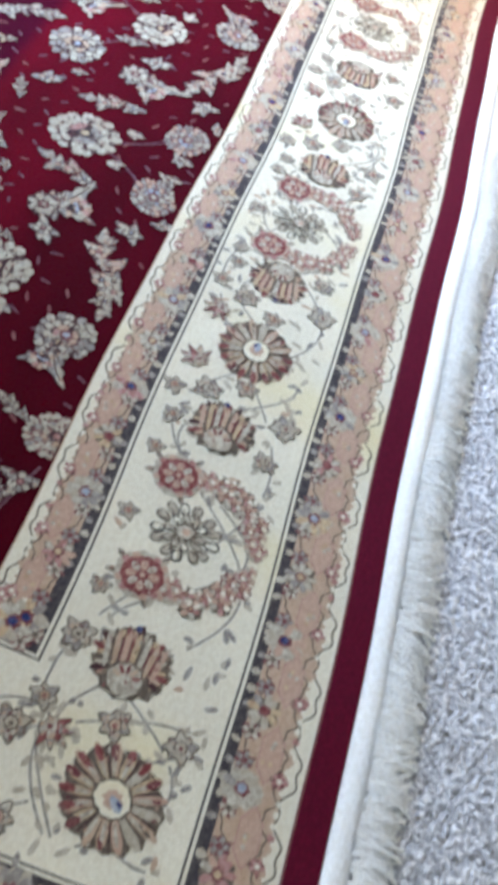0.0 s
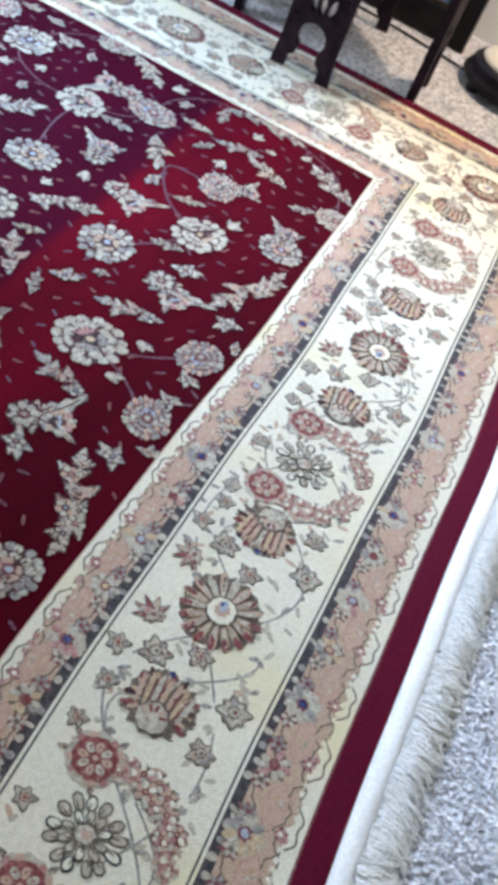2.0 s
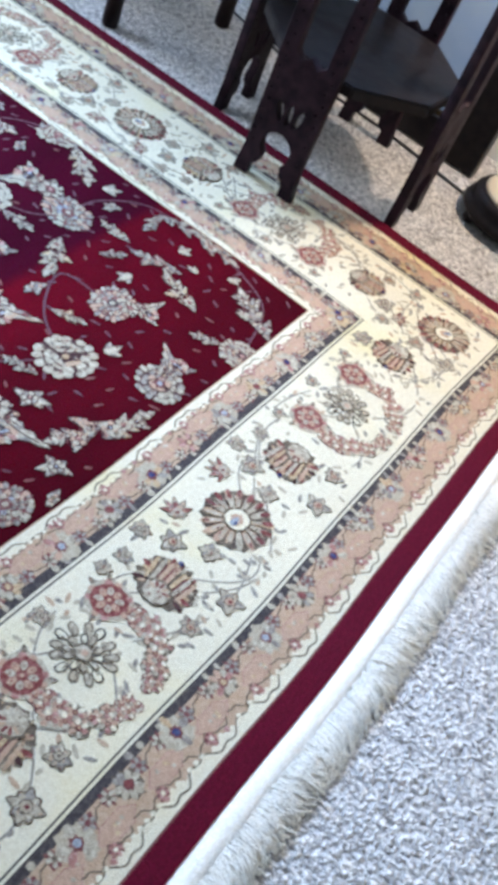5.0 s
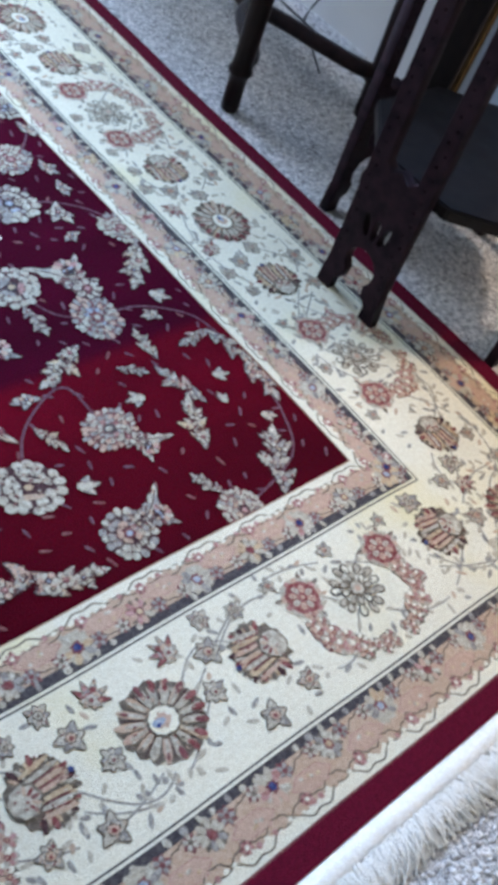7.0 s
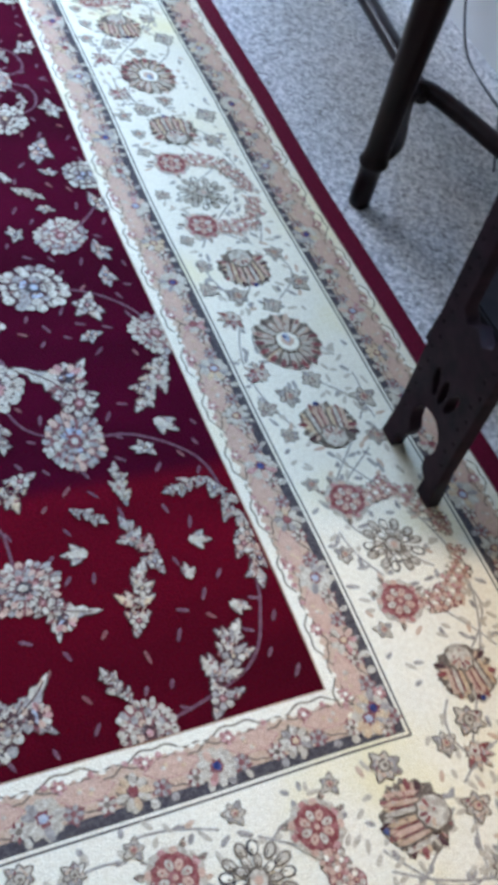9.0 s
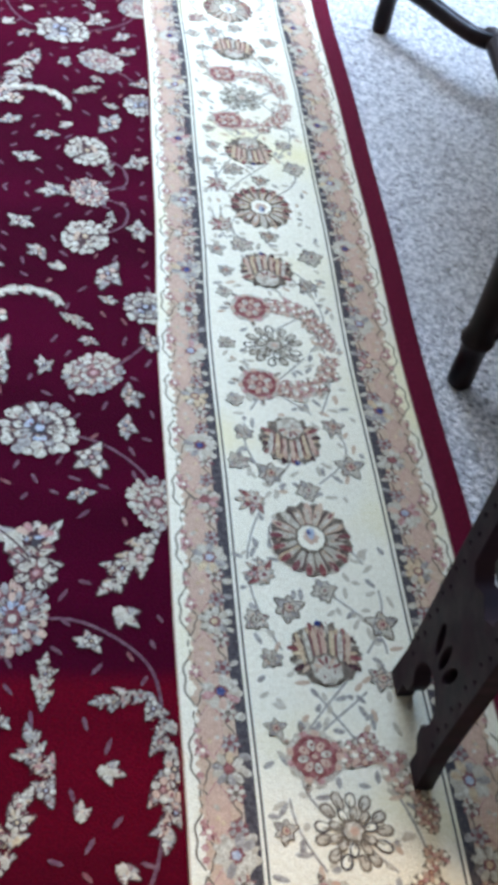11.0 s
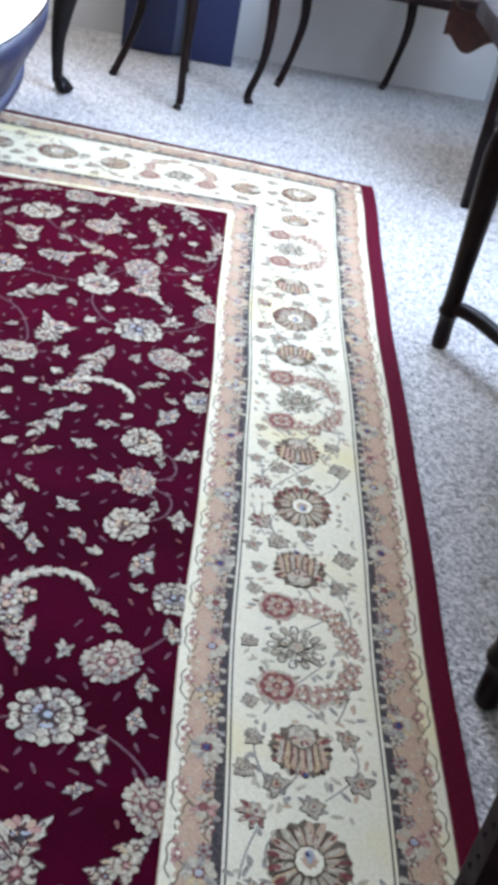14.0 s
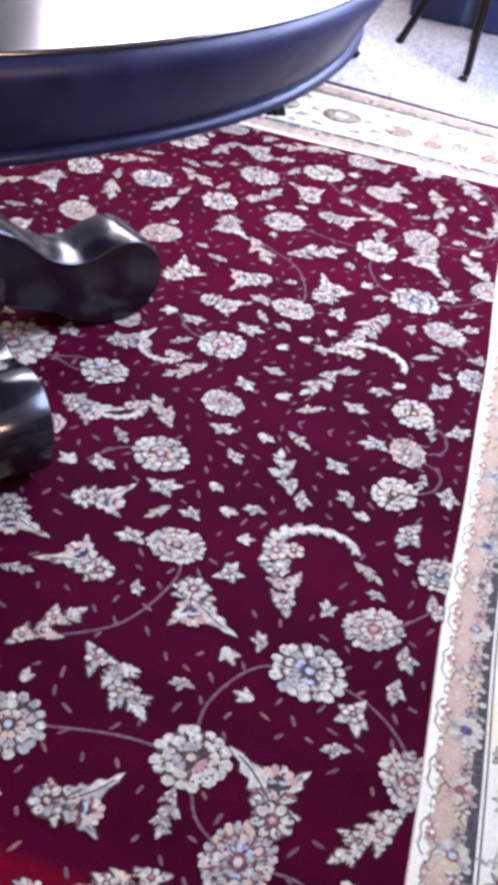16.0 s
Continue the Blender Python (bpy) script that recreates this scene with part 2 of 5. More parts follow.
def cut_sheet(outline, holes, depth, bevel=0.0):
    """A board of the given outline with holes sawn through it, as a mesh in the xy plane."""
    cu = bpy.data.curves.new("board", "CURVE")
    cu.dimensions, cu.fill_mode, cu.extrude, cu.bevel_depth, cu.bevel_resolution = "2D", "BOTH", depth / 2, bevel, 1
    for loop in [outline, *holes]:
        s = cu.splines.new("POLY")
        s.points.add(len(loop) - 1)
        for q, (x, y) in zip(s.points, loop):
            q.co = (x, y, 0, 1)
        s.use_cyclic_u = True
    tmp = bpy.data.objects.new("board", cu)
    me = bpy.data.meshes.new_from_object(tmp)
    bpy.data.objects.remove(tmp)
    bpy.data.curves.remove(cu)
    bm = bmesh.new()
    bm.from_mesh(me)
    bpy.data.meshes.remove(me)
    return bm


# ---- room ----
FLOOR = -0.010
X0, X1, Y0, Y1, TOP = -4.2, 0.93, -2.6, 3.86, 2.45
floor = tagged(part("floor", box(X0 - 0.1, X1 + 0.1, Y0 - 0.1, Y1 + 0.1, FLOOR - 0.1, FLOOR), M_CARPET), "pale grey-beige speckled loop pile wall-to-wall carpet", "carpet", kind="structure")
ceiling = tagged(part("ceiling", box(X0 - 0.1, X1 + 0.1, Y0 - 0.1, Y1 + 0.1, TOP, TOP + 0.1), M_WALL), "plain white painted ceiling", "ceiling", kind="structure")


def wall_with_window(name, along, at, a0, a1, w0, w1, z0, z1, out):
    """A wall 0.12 thick with one window opening from w0 to w1; along is the axis it runs on."""
    bm = bmesh.new()
    for p, q, lo, hi in ((a0, w0, FLOOR, TOP), (w1, a1, FLOOR, TOP), (w0, w1, FLOOR, z0), (w0, w1, z1, TOP)):
        t0, t1 = sorted((at, at + 0.12 * out))
        if along == "x":
            add_box(bm, p, q, t0, t1, lo, hi)
        else:
            add_box(bm, t0, t1, p, q, lo, hi)
    return tagged(part(name, bm, M_WALL), "smooth white painted plaster wall with window opening", "wall", kind="structure")


wall_with_window("wall_north", "x", Y1, X0, X1, -1.8, -0.3, 1.1, 2.35, 1)
wall_with_window("wall_east", "y", X1, Y0, Y1, 1.10, 3.00, 1.1, 2.35, 1)
# unseen walls; their beige is chosen to cut bounced light in the room
tagged(part("wall_west", box(X0 - 0.12, X0, Y0, Y1, FLOOR, TOP), M_BEIGE), "unseen beige wall, toned to cut bounced light", "wall", kind="structure")
tagged(part("wall_south", box(X0, X1, Y0 - 0.12, Y0, FLOOR, TOP), M_BEIGE), "unseen beige wall, toned to cut bounced light", "wall", kind="structure")


# ---- carved octagonal side table ----
def arc(cx, cy, r, a0, a1, n=10):
    return [(cx + r * math.cos(radians(a0 + (a1 - a0) * i / n)), cy + r * math.sin(radians(a0 + (a1 - a0) * i / n))) for i in range(n + 1)]


def panel_board():
    """Leg panel: two posts with a keyhole arch, pierced petals and a solid carved belt, open above the shelf."""
    h = 0.66
    out = [(-0.067, 0), (-0.039, 0), (-0.039, 0.026), (-0.026, 0.036)] + [(x, y) for x, y in arc(0, 0.078, 0.033, 225, -45, 12)] + [(0.026, 0.036), (0.039, 0.026), (0.039, 0), (0.067, 0), (0.061, 0.06), (0.068, h), (-0.068, h), (-0.061, 0.06)]
    petals = []
    for cx, tilt in ((-0.020, 16), (0.0, 0), (0.020, -16)):
        c, s = math.cos(radians(tilt)), math.sin(radians(tilt))
        petals.append([(cx + u * c - v * s, 0.150 + u * s + v * c) for u, v in [(0.0078 * math.sin(2 * math.pi * k / 12), 0.022 * math.cos(2 * math.pi * k / 12)) for k in range(12)]])
    window = [(-0.034, 0.262), (-0.018, 0.250), (0, 0.262), (0.018, 0.250), (0.034, 0.262), (0.038, 0.58)] + [(x, y) for x, y in arc(0, 0.58, 0.038, 20, 160, 8)] + [(-0.038, 0.58)]
    holes = [*petals, window]
    # rows of small pierced lozenges up both posts
    for s in (-1, 1):
        for k in range(27):
            y = 0.074 + k * 0.0212
            cx = s * 0.0508 + 0.0030 * (-1) ** k
            holes.append([(cx - 0.0046, y - 0.004), (cx + 0.0046, y - 0.004), (cx, y + 0.0058)])
    return cut_sheet(out, holes, 0.018, 0.0008)


def octagonal_table(cx, cy):
    t = thing("octagonal_table", "dark carved wooden octagonal side table with pierced panel legs and shelf", "side table")
    t.location = (cx, cy, 0)
    for k in range(4):
        board = part("leg_panel", panel_board(), M_DARKWOOD, t)
        board.matrix_local = Matrix.Rotation(radians(90 * k + 90), 4, "Z") @ Matrix.Translation((0, -0.218, FLOOR if k != 2 else 0.0012)) @ Matrix.Rotation(radians(90), 4, "X")
        # small bone lozenges let into the belt and posts
        bm = bmesh.new()
        for j in range(9):
            for s in (-1, 1):
                m = board.matrix_local @ Matrix.Translation((s * (0.0465), 0.262 + 0.033 * j, 0.0098)) @ Matrix.Rotation(radians(45), 4, "Z") @ Matrix.Diagonal((0.0034, 0.0034, 0.0020, 1))
                bmesh.ops.create_cube(bm, size=1, matrix=m)
        part("inlay", bm, M_BONE, t, "small pale bone inlay dots")["kind"] = "stuff"
    bm = bmesh.new()
    ring = [Vector((0.206 * math.cos(radians(22.5 + 45 * i)), 0.206 * math.sin(radians(22.5 + 45 * i)), 0)) for i in range(8)]
    lo = [bm.verts.new(v + Vector((0, 0, 0.222))) for v in ring]
    hi = [bm.verts.new(v + Vector((0, 0, 0.246))) for v in ring]
    bm.faces.new(hi), bm.faces.new(list(reversed(lo)))
    for i in range(8):
        bm.faces.new((lo[i], lo[(i + 1) % 8], hi[(i + 1) % 8], hi[i]))
    bmesh.ops.bevel(bm, geom=list(bm.edges), offset=0.003, segments=2, affect="EDGES")
    part("shelf", bm, M_BLACKWOOD, t, "dark octagonal lower shelf")
    bm = bmesh.new()
    ring = [Vector((0.29 * math.cos(radians(22.5 + 45 * i)), 0.29 * math.sin(radians(22.5 + 45 * i)), 0)) for i in range(8)]
    lo = [bm.verts.new(v + Vector((0, 0, 0.661))) for v in ring]
    hi = [bm.verts.new(v + Vector((0, 0, 0.688))) for v in ring]
    bm.faces.new(hi), bm.faces.new(list(reversed(lo)))
    for i in range(8):
        bm.faces.new((lo[i], lo[(i + 1) % 8], hi[(i + 1) % 8], hi[i]))
    bmesh.ops.bevel(bm, geom=list(bm.edges), offset=0.005, segments=2, affect="EDGES")
    part("tabletop", bm, M_DARKWOOD, t)
    return t


octagonal_table(0.468, 0.268)


# ---- long console with turned legs and yoke stretchers ----
def turned_leg(x, y, parent, h=0.66):
    prof = [(0.015, 0), (0.018, 0.004), (0.019, 0.020), (0.018, 0.055), (0.019, 0.078), (0.024, 0.083), (0.025, 0.090), (0.021, 0.097), (0.020, 0.115), (0.0205, 0.17), (0.023, 0.26), (0.027, 0.36), (0.029, 0.43), (0.024, 0.47), (0.019, 0.485), (0.026, 0.50), (0.026, 0.60), (0.026, h)]
    ob = part("leg", lathe([(r, z + FLOOR) for r, z in prof], 20), M_MAHOG, parent, smooth=True)
    ob.location = (x, y, 0)
    return ob


def console():
    t = thing("console_table", "dark mahogany console table with turned legs and curved stretchers on carpet", "console table")
    legs = ((0.430, 0.805), (0.725, 0.705), (0.492, 1.826), (0.800, 1.78))
    for x, y in legs:
        turned_leg(x, y, t)
    for (a, j, b) in ((legs[0], (0.60, 0.960), legs[1]), (legs[2], (0.66, 1.65), legs[3])):
        z = FLOOR + 0.100
        mid1 = (a[0] * 0.72 + j[0] * 0.28, a[1] * 0.80 + j[1] * 0.20, z)
        mid2 = (b[0] * 0.72 + j[0] * 0.28, b[1] * 0.80 + j[1] * 0.20, z)
        line = smooth_line([(*a, z), mid1, (j[0] * 0.8 + a[0] * 0.2, j[1], z), (j[0] * 0.8 + b[0] * 0.2, j[1], z), mid2, (*b, z)], 7)
        part("end_stretcher", sweep(line, 0.017, 10, 1.15), M_MAHOG, t, smooth=True)
    part("long_stretcher", sweep(smooth_line([(0.60, 0.955, FLOOR + 0.1), (0.64, 1.3, FLOOR + 0.1), (0.66, 1.665, FLOOR + 0.1)], 8), 0.016, 10, 1.1), M_MAHOG, t, smooth=True)
    part("tabletop", box(0.39, 0.86, 0.66, 1.92, FLOOR + 0.66, FLOOR + 0.70, 0.008), M_MAHOG, t)
    return t


console()


# ---- floor lamp ----
def floor_lamp(x, y):
    t = thing("floor_lamp", "dark bronze floor lamp with cream marble disc on round footed base", "lamp")
    t.location = (x, y, FLOOR)
    base = part("base", lathe([(0.098, 0.014), (0.120, 0.016), (0.128, 0.026), (0.122, 0.038), (0.112, 0.044), (0.114, 0.056), (0.106, 0.064), (0.098, 0.068)], 40), M_BLACKWOOD, t, "blackened round moulded lamp base", True)
    for k in range(4):
        foot = part("foot", lathe([(0.013, 0), (0.018, 0.006), (0.016, 0.016), (0.012, 0.022)], 14), M_BLACKWOOD, base, smooth=True)
        foot.location = (0.108 * math.cos(radians(45 + 90 * k)), 0.108 * math.sin(radians(45 + 90 * k)), 0)
    part("marble_disc", lathe([(0.094, 0.064), (0.096, 0.070), (0.090, 0.076), (0.02, 0.078)], 40), M_MARBLE, t, "worn cream marble disc", True)
    stem = [(0.028, 0.076), (0.030, 0.084), (0.018, 0.096), (0.014, 0.110), (0.022, 0.124), (0.030, 0.150), (0.032, 0.168), (0.024, 0.190), (0.013, 0.204), (0.017, 0.214), (0.011, 0.228), (0.011, 0.60), (0.018, 0.62), (0.011, 0.64), (0.010, 0.96)]
    part("stem", lathe(stem, 22), M_BRASS, t, "dark aged bronze turned stem", True)
    bm = bmesh.new()
    for i in range(32):
        a0, a1 = 2 * math.pi * i / 32, 2 * math.pi * (i + 1) / 32
        q = [bm.verts.new((r * math.cos(a), r * math.sin(a), z)) for r, z, a in ((0.21, 1.035, a0), (0.21, 1.035, a1), (0.13, 1.33, a1), (0.13, 1.33, a0))]
        bm.faces.new(q)
    bmesh.ops.remove_doubles(bm, verts=bm.verts, dist=1e-5)
    bmesh.ops.solidify(bm, geom=list(bm.faces), thickness=0.003)
    part("shade", bm, M_IVORY, t, "cream fabric lamp shade", True)
    return t


floor_lamp(0.690, -0.125)


# ---- framed picture leaning on the wall ----
def leaning_picture():
    t = thing("framed_picture", "dark wooden framed pale blue picture standing on carpet against the wall", "picture")
    w, h, b = 0.62, 1.05, 0.065
    outer = [(-w / 2, 0), (w / 2, 0), (w / 2, h), (-w / 2, h)]
    inner = [(-w / 2 + b, b), (w / 2 - b, b), (w / 2 - b, h - b), (-w / 2 + b, h - b)]
    part("frame", cut_sheet(outer, [inner], 0.03, 0.005), M_BLACKWOOD, t)
    i2 = [(-w / 2 + b + 0.012, b + 0.012), (w / 2 - b - 0.012, b + 0.012), (w / 2 - b - 0.012, h - b - 0.012), (-w / 2 + b + 0.012, h - b - 0.012)]
    i1 = [(-w / 2 + b + 0.001, b + 0.001), (w / 2 - b - 0.001, b + 0.001), (w / 2 - b - 0.001, h - b - 0.001), (-w / 2 + b + 0.001, h - b - 0.001)]
    part("gilt_slip", cut_sheet(i1, [i2], 0.02, 0.001), M_GILT, t, "tarnished brass inner slip")
    bm = box(-w / 2 + b * 0.9, w / 2 - b * 0.9, b * 0.9, h - b * 0.9, -0.008, -0.004)
    m, n, l, bs = surface("pale_blue_print", 0.22)
    sky_tone = grain(n, l, place_of(n, l, (1, 1, 1), True), 3.2, 4)
    l.new(blend(n, l, sky_tone, (0.20, 0.32, 0.50), (0.36, 0.46, 0.56)), bs.inputs["Base Color"])
    part("print", bm, m, t, "pale blue print behind glass")
    t.matrix_world = Matrix.Translation((0.800, 0.340, FLOOR + 0.006)) @ Matrix.Rotation(radians(-91), 4, "Z") @ Matrix.Rotation(radians(85), 4, "X")
    return t


leaning_picture()


# ---- round table on a scrolled pedestal ----
def round_table(cx, cy, r):
    t = thing("round_table", "large polished dark wood round table with deep apron and scrolled feet", "dining table")
    t.location = (cx, cy, 0)
    part("tabletop", lathe([(r - 0.04, 0.7435), (r - 0.0055, 0.7440), (r - 0.0045, 0.7455), (r - 0.0050, 0.7475), (r - 0.0065, 0.7486), (r - 0.0078, 0.7487), (r - 0.0090, 0.7487), (r - 0.05, 0.7487), (0.02, 0.7487)], 128), M_TABLE, t, smooth=True)
    part("apron", lathe([(r - 0.038, 0.655), (r - 0.034, 0.665), (r - 0.006, 0.720), (r - 0.005, 0.7438)], 128), M_APRON, t, "navy-black curved apron, window's blue put into its colour", True)
    part("moulding", lathe([(r - 0.060, 0.645), (r - 0.038, 0.645), (r - 0.030, 0.650), (r - 0.031, 0.657), (r - 0.040, 0.660)], 128), M_APRON, t, "rounded lower moulding", True)
    px, py = 0.060, 0.112
    ped = part("pedestal", lathe([(0.13, 0.09), (0.13, 0.13), (0.08, 0.16), (0.075, 0.30), (0.10, 0.40), (0.07, 0.48), (0.10, 0.56), (0.20, 0.644)], 36), M_TABLE, t, smooth=True)
    ped.location = (px, py, 0)
    for k in range(4):
        prof = [(0.06, 0.235), (0.14, 0.195), (0.20, 0.146), (0.26, 0.130), (0.32, 0.150), (0.365, 0.150), (0.402, 0.118), (0.408, 0.072), (0.390, 0.030), (0.35, 0.004), (0.31, 0.0015), (0.25, 0.024), (0.18, 0.060), (0.06, 0.10)]
        line = [(p.x, p.y) for p in smooth_line([(a, b, 0) for a, b in prof], 7)]
        foot = part("scroll_foot", cut_sheet(line, [], 0.10, 0.004), M_FOOT, t)
        foot.matrix_local = Matrix.Translation((px, py, 0)) @ Matrix.Rotation(radians((49, 139, 229, -44)[k]), 4, "Z") @ Matrix.Rotation(radians(90), 4, "X")
    return t


round_table(-0.969, 0.991, 0.706)


# ---- chairs and small tables at the far wall ----
def cabriole(points, radii, parent, mat, name="leg"):
    return part(name, sweep(smooth_line(points, 7), [radii[min(len(radii) - 1, int(i / 7))] * (1 - (i % 7) / 7) + radii[min(len(radii) - 1, int(i / 7) + 1)] * ((i % 7) / 7) for i in range(7 * (len(points) - 1) + 1)], 12), mat, parent, smooth=True)


def claw_foot(x, y, parent, leg, scale=1.0, toward=(0, -1)):
    bm = bmesh.new()
    d = Vector((*toward, 0)).normalized()
    for k in (-1, 0, 1):
        e = Matrix.Rotation(radians(28 * k), 4, "Z") @ d
        sweep([(x, y, FLOOR + 0.035 * scale), (x + e.x * 0.022 * scale, y + e.y * 0.022 * scale, FLOOR + 0.022 * scale), (x + e.x * 0.040 * scale, y + e.y * 0.040 * scale, FLOOR + 0.007 * scale)], [0.016 * scale, 0.013 * scale, 0.007 * scale], 8, 1.0, bm)
    bmesh.ops.create_uvsphere(bm, u_segments=12, v_segments=8, radius=0.017 * scale, matrix=Matrix.Translation((x + d.x * 0.012 * scale, y + d.y * 0.012 * scale, FLOOR + 0.0172 * scale)))
    return part("claw_foot", bm, M_BLACKWOOD, leg, smooth=True)


def claw_leg(x, y, parent, toward):
    d = Vector((*toward, 0)).normalized()
    z = FLOOR
    leg = cabriole([(x, y, z + 0.03), (x - d.x * 0.004, y - d.y * 0.004, z + 0.08), (x - d.x * 0.006, y - d.y * 0.006, z + 0.16), (x + d.x * 0.006, y + d.y * 0.006, z + 0.26), (x + d.x * 0.018, y + d.y * 0.018, z + 0.34), (x + d.x * 0.004, y + d.y * 0.004, z + 0.41)], [0.016, 0.017, 0.022, 0.033, 0.042, 0.040, 0.040], parent, M_BLACKWOOD)
    claw_foot(x, y, parent, leg, 1.15, toward)
    return leg


def armchair():
    t = thing("armchair", "dark carved armchair with thick curved legs and claw feet on rug", "chair")
    for x, y, d in ((-0.652, 2.487, (0.5, -1)), (-0.570, 3.090, (1, -0.4)), (-1.19, 2.56, (-1, -1)), (-1.12, 3.13, (-1, 0.3))):
        claw_leg(x, y, t, d)
    part("seat", box(-1.23, -0.55, 2.50, 3.15, 0.385, 0.455, 0.02), M_NAVYCLOTH, t, "dark blue upholstered seat")
    part("backrest", box(-1.20, -0.58, 3.09, 3.15, 0.45, 0.95, 0.02), M_BLACKWOOD, t)
    return t


armchair()


def slim_leg(x, y, parent, toward, h, bow=0.05, mat=None):
    """Thin sabre leg: its foot kicks out towards the given side."""
    d = Vector((*toward, 0)).normalized()
    pts = [(x, y, FLOOR), (x - d.x * 0.012, y - d.y * 0.012, FLOOR + 0.03), (x - d.x * bow * 0.7, y - d.y * bow * 0.7, FLOOR + h * 0.35), (x - d.x * bow, y - d.y * bow, FLOOR + h * 0.65), (x - d.x * bow * 0.75, y - d.y * bow * 0.75, FLOOR + h)]
    leg = cabriole(pts, [0.015, 0.0125, 0.0125, 0.016, 0.020, 0.020], parent, mat or M_MAHOG)
    return leg


def side_chair():
    t = thing("side_chair", "slender mahogany side chair with rose upholstered seat on the carpet", "chair")
    slim_leg(-0.432, 3.356, t, (-1, 0.1), 0.40, 0.075)
    slim_leg(-0.197, 3.115, t, (-0.3, -0.4), 0.40, 0.012)
    slim_leg(0.031, 3.303, t, (0.5, -0.6), 0.40, -0.045)
    slim_leg(-0.200, 3.540, t, (0.2, 1), 0.40, 0.03)
    bm = box(-0.165, 0.165, -0.165, 0.165, 0.345, 0.43, 0.02)
    seat = part("seat", bm, M_ROSECLOTH, t, "faded rose upholstered seat")
    seat.matrix_local = Matrix.Translation((-0.20, 3.325, 0)) @ Matrix.Rotation(radians(43), 4, "Z")
    back = part("backrest", cut_sheet([(-0.16, 0), (0.16, 0), (0.19, 0.42), (0, 0.47), (-0.19, 0.42)], [[(-0.11, 0.06), (-0.03, 0.06), (-0.05, 0.36), (-0.14, 0.36)], [(0.11, 0.06), (0.14, 0.36), (0.05, 0.36), (0.03, 0.06)]], 0.025, 0.004), M_MAHOG, t)
    back.matrix_local = Matrix.Translation((-0.315, 3.445, 0.42)) @ Matrix.Rotation(radians(43), 4, "Z") @ Matrix.Rotation(radians(84), 4, "X")
    return t


side_chair()


def wall_console():
    t = thing("wall_console", "narrow dark mahogany console with two thin curved legs at the wall", "console table")
    slim_leg(0.123, 3.572, t, (-1, -0.2), 0.365, 0.055)
    slim_leg(0.516, 3.766, t, (-1, -0.2), 0.365, 0.050)
    part("tabletop", box(0.10, 0.72, 3.48, Y1 - 0.003, 0.352, 0.385, 0.006), M_MAHOG, t)
    return t


wall_console()


def tea_table():
    t = thing("tea_table", "reddish mahogany small table with scalloped apron and brass handle", "side table")
    for x, y, tw in ((0.680, 2.703, 0), (0.86, 2.64, 0), (0.86, 3.02, 0)):
        part("leg", sweep([(x, y, FLOOR), (x, y, FLOOR + 0.2), (x + 0.004, y, FLOOR + 0.45)], [0.014, 0.018, 0.022], 10), M_MAHOG, t, smooth=True)
    # front apron, sawn in scallops
    low = [(0.41 + 0.022 * math.cos(2 * math.pi * k / 9) * (1 if k % 9 else 0.6) + 0.010 * (k // 9)) for k in range(28)]
    outline = [(0.0 + 0.40 * k / 27, z) for k, z in enumerate(low)] + [(0.40, 0.53), (0.0, 0.53)]
    ap = part("apron", cut_sheet(outline, [], 0.02, 0.003), M_MAHOGRED, t, "scalloped red-brown apron")
    ap.matrix_local = Matrix.Translation((0.515, 2.82, 0)) @ Matrix.Rotation(radians(-20), 4, "Z") @ Matrix.Rotation(radians(90), 4, "X")
    handle = part("handle", sweep(smooth_line([(0.585, 2.776, 0.50), (0.590, 2.766, 0.470), (0.612, 2.760, 0.458), (0.637, 2.752, 0.470), (0.645, 2.750, 0.500)], 5), 0.0035, 8), M_SILVER, ap, "pale metal bail handle", True)
    handle.matrix_parent_inverse = ap.matrix_local.inverted()
    part("tabletop", box(0.49, 0.90, 2.60, 3.06, 0.532, 0.555, 0.006), M_MAHOG, t)
    return t


tea_table()


def navy_cabinet():
    t = thing("navy_cabinet", "dark navy two-door cabinet standing on pale carpet at the wall", "cabinet")
    part("body", box(-0.445, -0.045, 3.700, 3.835, FLOOR + 0.012, 0.95, 0.004), M_GREYBOX, t, "blue-grey cabinet carcass")
    part("plinth", box(-0.435, -0.055, 3.715, 3.83, FLOOR, FLOOR + 0.0125), M_GREYBOX, t)
    for a, c in ((-0.445, -0.262), (-0.228, -0.045)):
        part("door", box(a, c, 3.682, 3.6995, FLOOR + 0.004, 0.93, 0.003), M_NAVYCLOTH, t, "flat navy door")
    return t


navy_cabinet()

# ---- lamp cable lying on the carpet along the wall ----
pts = smooth_line([(0.690, -0.02, FLOOR + 0.006), (0.71, 0.08, FLOOR + 0.004), (0.735, 0.24, FLOOR + 0.004), (0.745, 0.45, FLOOR + 0.004), (0.79, 0.66, FLOOR + 0.004), (0.855, 0.86, FLOOR + 0.004), (0.862, 1.05, FLOOR + 0.004), (0.89, 1.24, FLOOR + 0.012), (0.905, 1.36, FLOOR + 0.16), (0.92, 1.45, FLOOR + 0.32)], 8)
tagged(part("power_cable", sweep(pts, 0.0032, 6), M_CABLE, smooth=True), "thin black power cable lying along the carpet edge", "cable")
pts = smooth_line([(0.915, 0.98, FLOOR + 0.30), (0.91, 1.03, FLOOR + 0.12), (0.88, 1.06, FLOOR + 0.006), (0.82, 0.98, FLOOR + 0.004), (0.74, 0.86, FLOOR + 0.004)], 8)
tagged(part("power_cable", sweep(pts, 0.0028, 6), M_CABLE, smooth=True), "thin black power cable hanging down the wall", "cable")


# ---- rug ----
CX, CY, HX, HY = -0.785, 1.168, 0.785, 1.168
